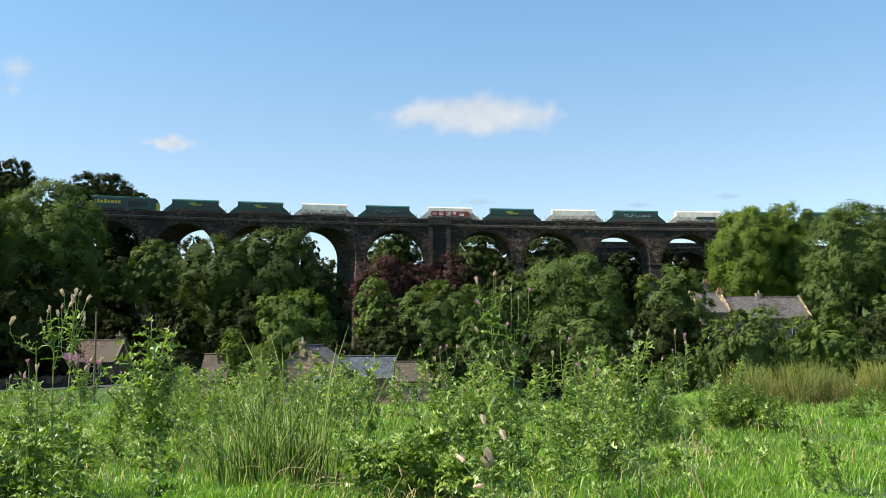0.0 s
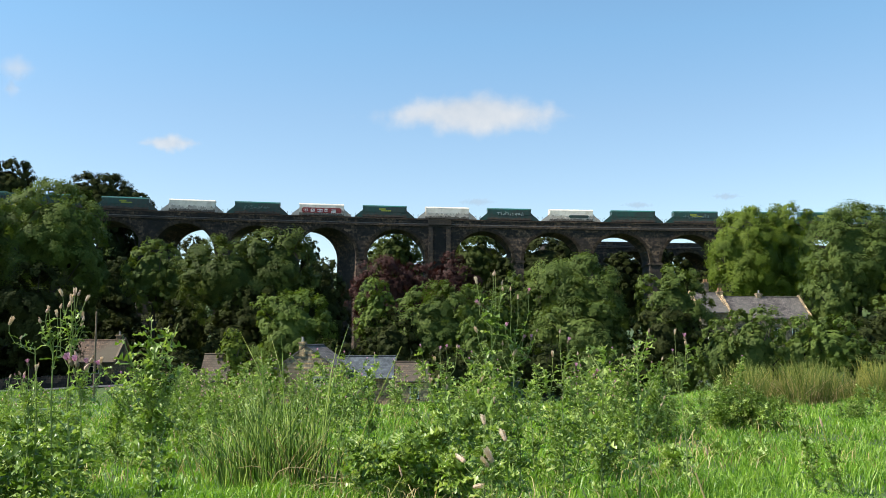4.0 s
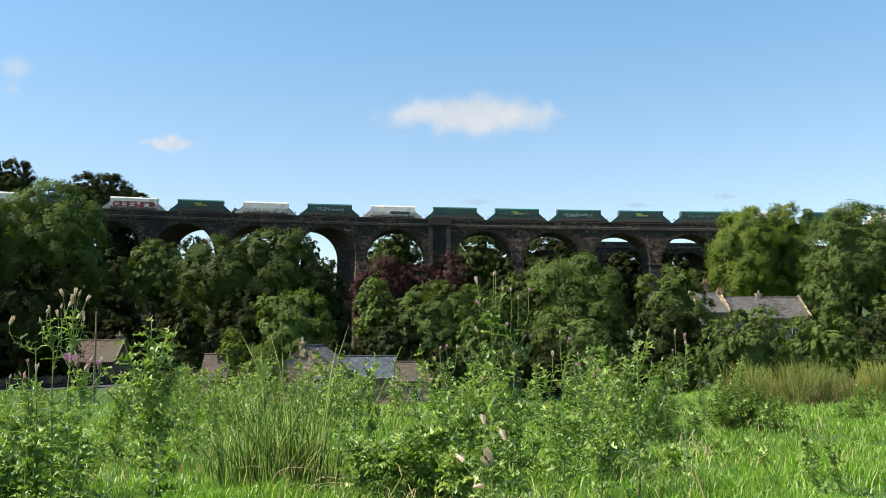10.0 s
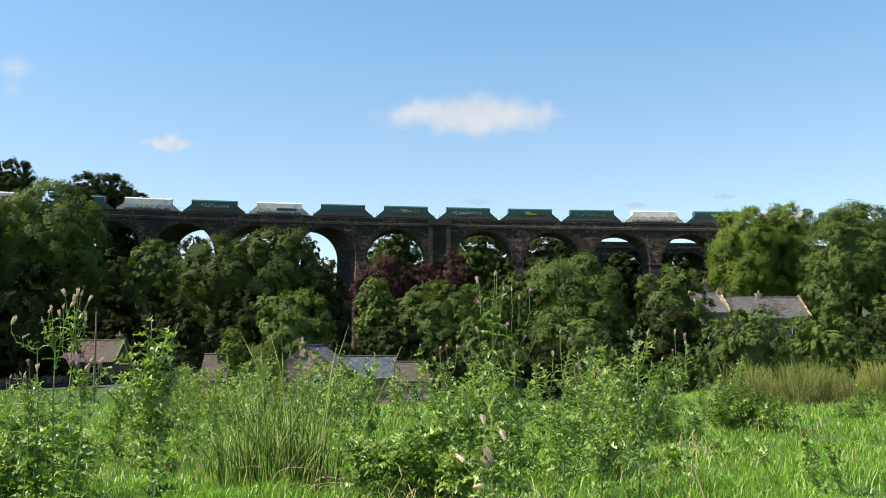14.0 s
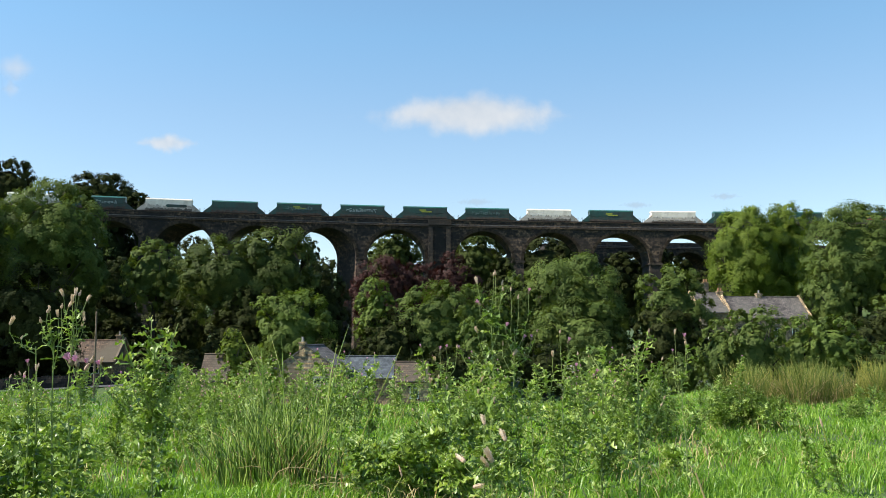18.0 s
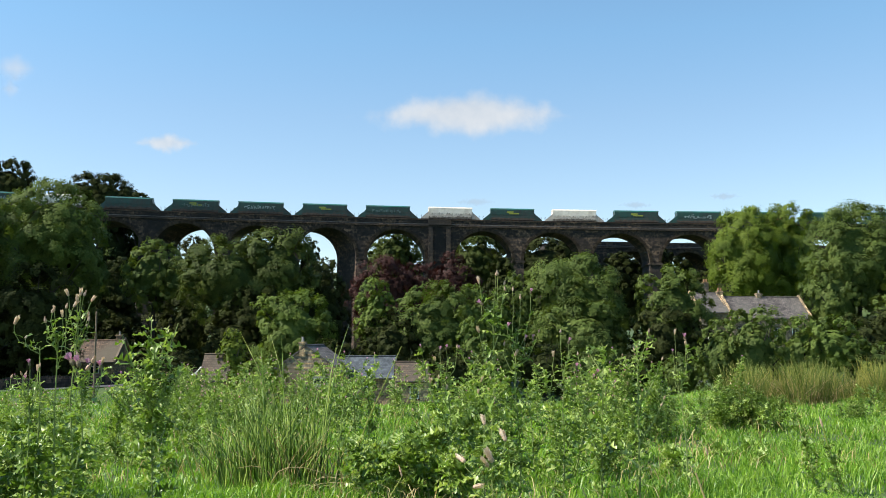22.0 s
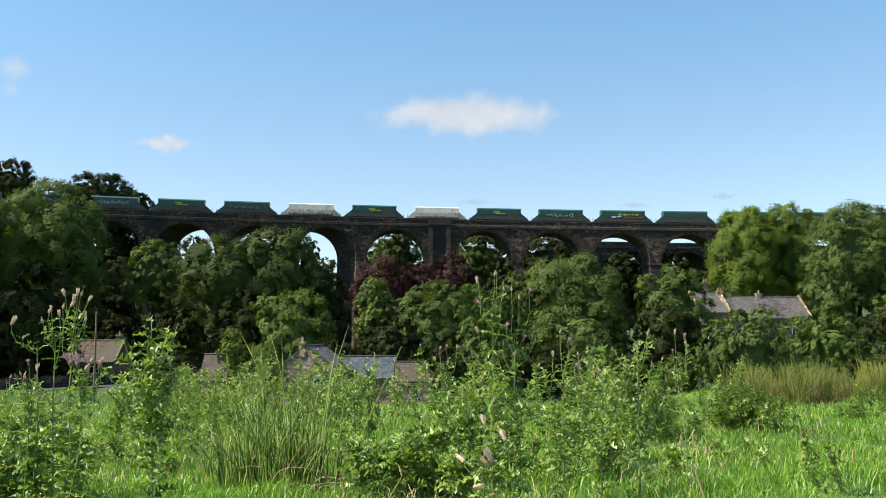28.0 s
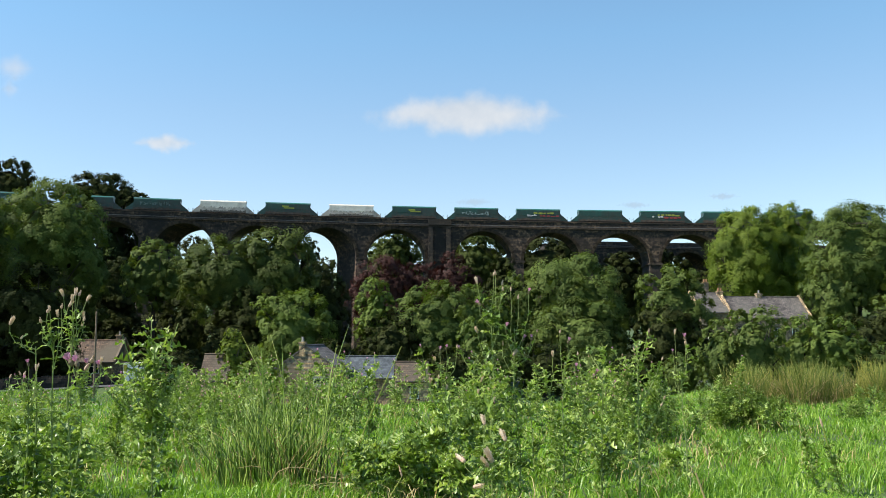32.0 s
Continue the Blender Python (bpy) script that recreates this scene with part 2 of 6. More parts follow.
def cyl(bm, a, b, r0, r1=None, seg=8):
    """A tapered rod from a to b."""
    a, b = Vector(a), Vector(b)
    r1 = r0 if r1 is None else r1
    d = (b - a).normalized()
    u = d.orthogonal().normalized()
    w = d.cross(u)
    ring = []
    for p, r in ((a, r0), (b, r1)):
        ring.append([bm.verts.new(p + (u * math.cos(2 * math.pi * i / seg) + w * math.sin(2 * math.pi * i / seg)) * r) for i in range(seg)])
    for i in range(seg):
        bm.faces.new((ring[0][i], ring[0][(i + 1) % seg], ring[1][(i + 1) % seg], ring[1][i]))
    bm.faces.new(ring[0][::-1])
    bm.faces.new(ring[1])
    return bm


def tube(bm, pts, radii, seg=6):
    """One bent, tapering rod through the points."""
    rings = []
    for i, p in enumerate(pts):
        p = Vector(p)
        d = (Vector(pts[min(i + 1, len(pts) - 1)]) - Vector(pts[max(i - 1, 0)])).normalized()
        u = d.cross(Vector((0.31, 0.95, 0.05))).normalized()
        w = d.cross(u)
        rings.append([bm.verts.new(p + (u * math.cos(2 * math.pi * k / seg) + w * math.sin(2 * math.pi * k / seg)) * radii[i]) for k in range(seg)])
    for a, b in zip(rings, rings[1:]):
        for k in range(seg):
            bm.faces.new((a[k], a[(k + 1) % seg], b[(k + 1) % seg], b[k]))
    bm.faces.new(rings[0][::-1])
    bm.faces.new(rings[-1])
    return bm


def mesh_np(name, co, quads=None, tris=None):
    """A mesh from arrays of corners and faces."""
    me = bpy.data.meshes.new(name)
    co = np.asarray(co, dtype=np.float32)
    nq = 0 if quads is None else len(quads)
    nt = 0 if tris is None else len(tris)
    loops = np.concatenate([np.asarray(f, dtype=np.int32).ravel() for f in (quads, tris) if f is not None and len(f)])
    me.vertices.add(len(co))
    me.vertices.foreach_set("co", co.ravel())
    me.loops.add(len(loops))
    me.loops.foreach_set("vertex_index", loops)
    me.polygons.add(nq + nt)
    starts = np.concatenate([np.arange(nq) * 4, nq * 4 + np.arange(nt) * 3]).astype(np.int32)
    me.polygons.foreach_set("loop_start", starts)
    me.update(calc_edges=True)
    me.validate()
    return me


def smoothstep(v):
    v = np.clip(v, 0, 1)
    return v * v * (3 - 2 * v)


# ------------------------------------------------------------ the line of the railway
T_D, T_TH, T_K, T_Z, T_G = 212.26, 0.06375, -0.0016994, 30.42, 0.014887
ROOF = 3.9          # rail to wagon top
ARC = 135.0         # half length of the curve, straight beyond


def track(s, n=0.0):
    """Plan place, level of the rail and heading at s along the near track, n metres behind it."""
    q = max(-ARC, min(ARC, s))
    th = T_TH + T_K * q
    x = (math.sin(th) - math.sin(T_TH)) / T_K
    y = T_D + (math.cos(T_TH) - math.cos(th)) / T_K
    x += math.cos(th) * (s - q)
    y += math.sin(th) * (s - q)
    return Vector((x - math.sin(th) * n, y + math.cos(th) * n, T_Z - ROOF - T_G * max(-150, min(170, s)))), th


# ------------------------------------------------------------ ground
def road_y(x):
    return 117 - 7.5 * smoothstep((-12 - np.asarray(x, dtype=float)) / 40)


def road_z(x):
    return -5.2 + 0.9 * smoothstep((np.asarray(x, dtype=float) + 56) / 26)


def ground_z(x, y):
    x, y = np.asarray(x, dtype=float), np.asarray(y, dtype=float)
    crest = 15 + 10 * smoothstep((x - 1 - 0.05 * y) / 7)
    d = np.maximum(0, y - crest)
    z = -0.025 * np.minimum(np.maximum(y, -40), crest) - np.where(d < 8, 0.1 * d * d / 16, 0.1 * (d - 4))
    floor = -6.5 + 1.7 * smoothstep((y - 104) / 8) + 3.2 * smoothstep((x - 22) / 35) * smoothstep((y - 60) / 60)
    z = np.where(z < floor, floor, z)
    w = 1 - smoothstep((np.abs(y - road_y(x)) - 4.5) / 5)
    z = z * (1 - w) + (road_z(x) - 0.02) * w
    # rising ground and embankments at both ends of the viaduct
    for lo, hi in ((-420, -118), (128, 420)):
        for s in range(lo, hi, 12):
            p, _ = track(s, 1.8)
            r = np.hypot(x - p.x, y - p.y)
            top = p.z - 0.75
            z = np.maximum(z, top - np.maximum(0, r - 13) * 0.55)
    # far hills
    far = smoothstep((np.hypot(x, y) - 700) / 2300)
    z = z + far * (170 + 45 * np.sin(x / 610 + 2.6) + 25 * np.sin(x / 233 + y / 400))
    z = z + 0.03 * np.sin(x * 2.1 + 0.7 * y) * np.sin(y * 1.3) * (y < 40)
    return z


def axis(fine, span, first, grow):
    v, step, out = 0.0, first, [0.0]
    while v < span:
        v += step
        if v > fine:
            step *= grow
        out.append(v)
    return np.array(out)


def build_ground():
    ax = axis(12, 4600, 0.7, 1.075)
    xs = np.concatenate([-ax[:0:-1], ax])
    ys = np.concatenate([-axis(6, 900, 1.0, 1.25)[:0:-1], axis(30, 4700, 0.7, 1.045)])
    gx, gy = np.meshgrid(xs, ys)
    co = np.stack([gx, gy, ground_z(gx, gy)], -1).reshape(-1, 3)
    w, h = len(xs), len(ys)
    i = (np.arange(h - 1)[:, None] * w + np.arange(w - 1)[None]).ravel()
    me = mesh_np("ground", co, np.stack([i, i + 1, i + 1 + w, i + w], -1))
    me.materials.append(M_GROUND)
    me.shade_smooth()
    tagged(new("ground", me), "rough green pasture sloping down into a wooded valley", "ground", kind="structure")


def build_road():
    xs = np.arange(-480, 330, 4.0)
    co, q = [], []
    for x in xs:
        for off in (-3.4, 3.4):
            co.append((x, float(road_y(x)) + off, float(road_z(x)) + 0.03))
    for i in range(len(xs) - 1):
        q.append((2 * i, 2 * i + 2, 2 * i + 3, 2 * i + 1))
    me = mesh_np("road", co, q)
    me.materials.append(M_ROAD)
    tagged(new("road", me), "grey asphalt valley road behind the houses", "road", kind="structure")
    # roadside drystone wall on the far side
    wall = thing("wall_roadside", None, "dark drystone wall along the far side of the road", "wall", kind="structure")
    rnd = random.Random(5)
    for k in range(22):
        x0 = -92 + k * 4.0
        y0, y1 = float(road_y(x0)) + 4.6, float(road_y(x0 + 4)) + 4.6
        z = float(road_z(x0 + 2))
        bm = box_bm(0, 4.0, -0.25, 0.25, -0.4, 1.15 + rnd.uniform(-0.06, 0.06), bevel=0.06)
        for j in range(9):
            a = j * 0.44
            box(bm, a + 0.02, a + 0.42, -0.2, 0.2, 1.12, 1.36 + rnd.uniform(-0.05, 0.07), bevel=0.05)
        ob = part("wall_length", bm, M_STONE, wall)
        ob.matrix_basis = Matrix.Translation((x0, y0, z)) @ Euler((0, 0, math.atan2(y1 - y0, 4))).to_matrix().to_4x4()


build_ground()
build_road()

# ------------------------------------------------------------ the viaduct
NEAR, FAR = -2.6, 6.2        # faces of the viaduct, from the near track
SPAN, PITCH_L, PITCH_R = 12.9, 15.3, 15.4
CROWN, SPRING = -1.62, -8.07  # from the rail


def at_track(s, n, dz):
    """A point of the viaduct; it widens towards the junction."""
    if n > 3:
        n += 3.4 * float(smoothstep((-15 - s) / 35))
    p, _ = track(s, n)
    return (p.x, p.y, p.z + dz)


def strip(bm, cols):
    """Join columns of points, each a loop round the section, into a closed tube."""
    rows = [[bm.verts.new(p) for p in c] for c in cols]
    k = len(rows[0])
    for a, b in zip(rows, rows[1:]):
        for i in range(k):
            bm.faces.new((a[i], a[(i + 1) % k], b[(i + 1) % k], b[i]))
    bm.faces.new(rows[0][::-1])
    bm.faces.new(rows[-1])
    bmesh.ops.recalc_face_normals(bm, faces=bm.faces)
    return bm


def band(s0, s1, n0, n1, z0, z1, steps=4, fn=at_track):
    cols = []
    for i in range(steps + 1):
        s = s0 + (s1 - s0) * i / steps
        cols.append([fn(s, n0, z0), fn(s, n1, z0), fn(s, n1, z1), fn(s, n0, z1)])
    return strip(bmesh.new(), cols)


def skewed(fn, s, n, z, near, far, sh):
    return fn(s + sh * (n - near) / (far - near), n, z)


def arch_span(parent, sc, near, far, fn, base, seg=20, sh=0.0):
    """Spandrel, ring of voussoirs, string course, parapet and coping over one opening centred on sc."""
    r = SPAN / 2
    cols = []
    for i in range(seg + 1):
        a = math.pi * i / seg
        s, zb = sc - r * math.cos(a), SPRING + (CROWN - SPRING) * math.sin(a)
        cols.append([fn(s, near, zb), fn(s + sh, far, zb), fn(s + sh, far, -0.35), fn(s, near, -0.35)])
    part("arch", strip(bmesh.new(), cols), M_STONE, parent)
    bm = bmesh.new()
    stones = 41
    for i in range(stones):
        a0, a1 = math.pi * (i + 0.06) / stones, math.pi * (i + 0.94) / stones
        proud = 0.07 + 0.03 * (i % 2)
        for face, sgn, off in ((near, -1, 0.0), (far, 1, sh)):
            cols = []
            for a in (a0, a1):
                c, sn = math.cos(a), math.sin(a)
                h = CROWN - SPRING
                lo = (sc + off - (r - 0.02) * c, SPRING + (h - 0.02) * sn)
                hi = (sc + off - (r + 0.62) * c, SPRING + (h + 0.62) * sn)
                cols.append([fn(lo[0], face + sgn * proud, lo[1]), fn(lo[0], face - sgn * 0.1, lo[1]), fn(hi[0], face - sgn * 0.1, hi[1]), fn(hi[0], face + sgn * proud, hi[1])])
            strip(bm, cols)
    part("voussoir_ring", bm, M_VOUSSOIR, parent)


def deck_bands(parent, s0, s1, near, far, fn):
    part("deck", band(s0, s1, near, far, -0.35, -0.25, fn=fn), M_BALLAST, parent)
    for face, sgn in ((near, -1), (far, 1)):
        inner = face - sgn * 0.45
        a, b = min(face, inner), max(face, inner)
        part("string_course", band(s0, s1, min(face + sgn * 0.28, inner), max(face + sgn * 0.28, inner), -0.86, -0.55, fn=fn), M_DRESSED, parent)
        part("parapet", band(s0, s1, a, b, -0.24, 0.62, fn=fn), M_STONE, parent)
        part("coping", band(s0, s1, a - 0.09, b + 0.09, 0.62, 0.84, fn=fn), M_DRESSED, parent)


def pier(parent, s, half, near, far, fn, zground, sl=0.0, sr=0.0):
    """A battered pier under the springing, with its impost."""
    cols = []
    depth = SPRING - zground
    for k in range(4):
        t = k / 3
        z, g = SPRING - depth * t, 0.75 * t
        cols.append([fn(s - half - g * 0.5, near - g, z), fn(s + half + g * 0.5, near - g, z), fn(s + half + g * 0.5 + sr, far + g, z), fn(s - half - g * 0.5 + sl, far + g, z)])
    part("pier", strip(bmesh.new(), cols), M_STONE, parent)
    part("impost", band(s - half - 0.22, s + half + 0.22, near - 0.22, far + 0.22, SPRING - 0.45, SPRING, 1, fn), M_DRESSED, parent)


def spandrel_block(parent, s0, s1, near, far, fn, sl=0.0, sr=0.0):
    """The solid between two openings."""
    cols = [[fn(s, near + 0.004, SPRING), fn(s + k, far - 0.004, SPRING), fn(s + k, far - 0.004, -0.35), fn(s, near + 0.004, -0.35)] for s, k in ((s0, sl), (s1, sr))]
    part("spandrel", strip(bmesh.new(), cols), M_STONE, parent)


def build_viaduct():
    v = thing("viaduct", None, "long curved railway viaduct of soot-darkened gritstone with round arches", "viaduct", kind="structure")
    centres = sorted([-10.6 - PITCH_L * i for i in range(8)] + [8.9 + PITCH_R * i for i in range(8)])
    zg = -33.0
    # two openings are skewed to the lane and the stream that pass under them
    skew = {round(sc, 1): 0.0 for sc in centres}
    skew[round(-10.6 - PITCH_L, 1)], skew[round(-10.6 - 3 * PITCH_L, 1)] = -4.2, 3.2
    for sc in centres:
        arch_span(v, sc, NEAR, FAR, at_track, zg, sh=skew[round(sc, 1)])
    sides = [0.0] + [skew[round(sc, 1)] for sc in centres] + [0.0]
    gaps = [(a + SPAN / 2, b - SPAN / 2) for a, b in zip(centres, centres[1:])]
    ends = [(centres[0] - SPAN / 2 - 14, centres[0] - SPAN / 2), (centres[-1] + SPAN / 2, centres[-1] + SPAN / 2 + 14)]
    for k, (s0, s1) in enumerate([ends[0]] + gaps + [ends[1]]):
        sl, sr = sides[k], sides[k + 1]
        spandrel_block(v, s0, s1, NEAR, FAR, at_track, sl, sr)
        pier(v, (s0 + s1) / 2, (s1 - s0) / 2, NEAR, FAR, at_track, zg, sl, sr)
    # broad pilastered pier between the two groups of arches
    for s in (-2.9, 1.05):
        part("pilaster", band(s - 0.5, s + 0.5, NEAR - 0.4, NEAR + 0.2, -33, -0.86, 1), M_DRESSED, v)
    part("pilaster_cap", band(-3.5, 1.7, NEAR - 0.5, NEAR + 0.1, -0.5, 0.9, 2), M_DRESSED, v)
    edges = [ends[0][0]] + [(a + b) / 2 for a, b in gaps] + [ends[1][1]]
    for s0, s1 in zip(edges, edges[1:]):
        deck_bands(v, s0, s1, NEAR, FAR, at_track)
    # permanent way
    for n in (0.0, 3.4):
        for off in (-0.72, 0.72):
            bm = band(-420, 420, n + off - 0.035, n + off + 0.035, -0.12, 0.0, 120)
            tagged(part("rail", bm, M_STEEL, None), "worn steel running rail on the viaduct", "rail", kind="structure")


def build_back_viaduct():
    """The second viaduct of the junction, behind the first on the far side of the river."""
    v = thing("viaduct_behind", None, "second dark stone railway viaduct standing behind the first", "viaduct", kind="structure")
    a, b = Vector((28.0, 250.5, 0)), Vector((150.0, 272.0, 0))
    d = (b - a).normalized()
    n = Vector((-d.y, d.x, 0))

    def fn(s, off, dz):
        p = a + d * s + n * off
        return (p.x, p.y, 26.0 + dz)

    centres = [8.4 + 15.4 * i for i in range(7)]
    for sc in centres:
        arch_span(v, sc, 0, 8.6, fn, -33)
    edges = [0.0] + [c + 7.7 for c in centres]
    for s0, s1 in zip(edges, edges[1:]):
        deck_bands(v, s0, s1, 0, 8.6, fn)
    for s in [0.7] + edges[1:]:
        spandrel_block(v, s - 1.25, s + 1.25, 0, 8.6, fn)
        pier(v, s, 1.25, 0, 8.6, fn, -33)


build_viaduct()
build_back_viaduct()


# ------------------------------------------------------------ the train
def wagon_shell(x_roof, x_foot, z_knee, z_foot, z_top, half):
    """Hopper body: upright upper part with drawn-in top, ends sloping out below."""
    bm = bmesh.new()
    section = [(z_foot, half * 0.9, x_foot), (z_knee, half, x_roof + 0.02), (z_top - 0.42, half, x_roof), (z_top - 0.40, half, x_roof)]
    rings = []
    for z, hw, hx in section:
        rings.append([bm.verts.new(p) for p in ((-hx, -hw, z), (hx, -hw, z), (hx, hw, z), (-hx, hw, z))])
    for p, q in zip(rings, rings[1:]):
        for i in range(4):
            bm.faces.new((p[i], p[(i + 1) % 4], q[(i + 1) % 4], q[i]))
    bm.faces.new(rings[0][::-1])
    bm.faces.new(rings[-1])
    return bm


def wagon_top(x_roof, z_top, half):
    pts = []
    for i in range(9):
        a = math.pi * i / 8
        pts.append((-half * math.cos(a) * (0.99 if i in (0, 8) else 0.97), z_top - 0.40 + 0.40 * math.sin(a) ** 0.6))
    bm = bmesh.new()
    rows = [[bm.verts.new((x, y, z)) for y, z in pts] for x in (-x_roof - 0.06, x_roof + 0.06)]
    for i in range(8):
        bm.faces.new((rows[0][i], rows[0][i + 1], rows[1][i + 1], rows[1][i]))
    bm.faces.new(rows[0])
    bm.faces.new(rows[1][::-1])
    bm.faces.new((rows[0][0], rows[1][0], rows[1][8], rows[0][8]))
    bmesh.ops.recalc_face_normals(bm, faces=bm.faces)
    return bm


def bogie(parent, x, wheel_mesh):
    b = part("bogie", box_bm(-1.45, 1.45, -1.05, 1.05, 0.5, 0.85, bevel=0.06), M_RUST, parent)
    b.matrix_basis = Matrix.Translation((x, 0, 0))
    for dx in (-0.9, 0.9):
        for dy in (-0.76, 0.76):
            w = new("wheel", wheel_mesh)
            w.parent = b
            w.matrix_basis = Matrix.Translation((dx, dy, 0.42))
    return b


def wheel_of(radius, name):
    bm = bmesh.new()
    cyl(bm, (0, -0.07, 0), (0, 0.07, 0), radius, seg=16)
    cyl(bm, (0, -0.1, 0), (0, 0.1, 0), radius * 0.35, seg=10)
    me = bpy.data.meshes.new(name)
    bm.to_mesh(me)
    bm.free()
    me.materials.append(M_STEEL)
    return me


WHEEL = wheel_of(0.42, "wheel")
LOCO_WHEEL = wheel_of(0.53, "wheel")


def rounded_patch(bm, x0, x1, z0, z1, y, k=0.35, rnd=None):
    """A flat plate with cut corners on the side of a vehicle, 8 mm thick."""
    c = min(x1 - x0, z1 - z0) * k
    j = (lambda: rnd.uniform(-0.4, 0.4) * c) if rnd else (lambda: 0)
    pts = [(x0 + c + j(), z0), (x1 - c + j(), z0), (x1, z0 + c), (x1, z1 - c + j()), (x1 - c, z1), (x0 + c + j(), z1), (x0, z1 - c), (x0, z0 + c)]
    return prism(pts, y - 0.012, y + 0.03, bm)


def scrawl(x0, x1, z0, z1, y, rnd):
    """One sprayed character: a few slanting strokes."""
    bm = bmesh.new()
    for k in range(rnd.choice((2, 3, 3, 4))):
        a = (rnd.uniform(x0, x1), rnd.uniform(z0, z0 + (z1 - z0) * 0.4))
        b = (min(x1, max(x0, a[0] + rnd.uniform(-0.3, 0.3))), rnd.uniform(z0 + (z1 - z0) * 0.6, z1))
        if rnd.random() < 0.4:
            zz = rnd.uniform(z0, z1)
            a, b = (x0, zz), (x1, zz + rnd.uniform(-0.12, 0.12))
        d = (Vector(b) - Vector(a)).normalized() * 0.06
        n = Vector((-d.y, d.x))
        pts = [(a[0] + n.x, a[1] + n.y), (a[0] - n.x, a[1] - n.y), (b[0] - n.x, b[1] - n.y), (b[0] + n.x, b[1] + n.y)]
        prism(pts, y - 0.01 - 0.002 * k, y + 0.03, bm)
    return bm


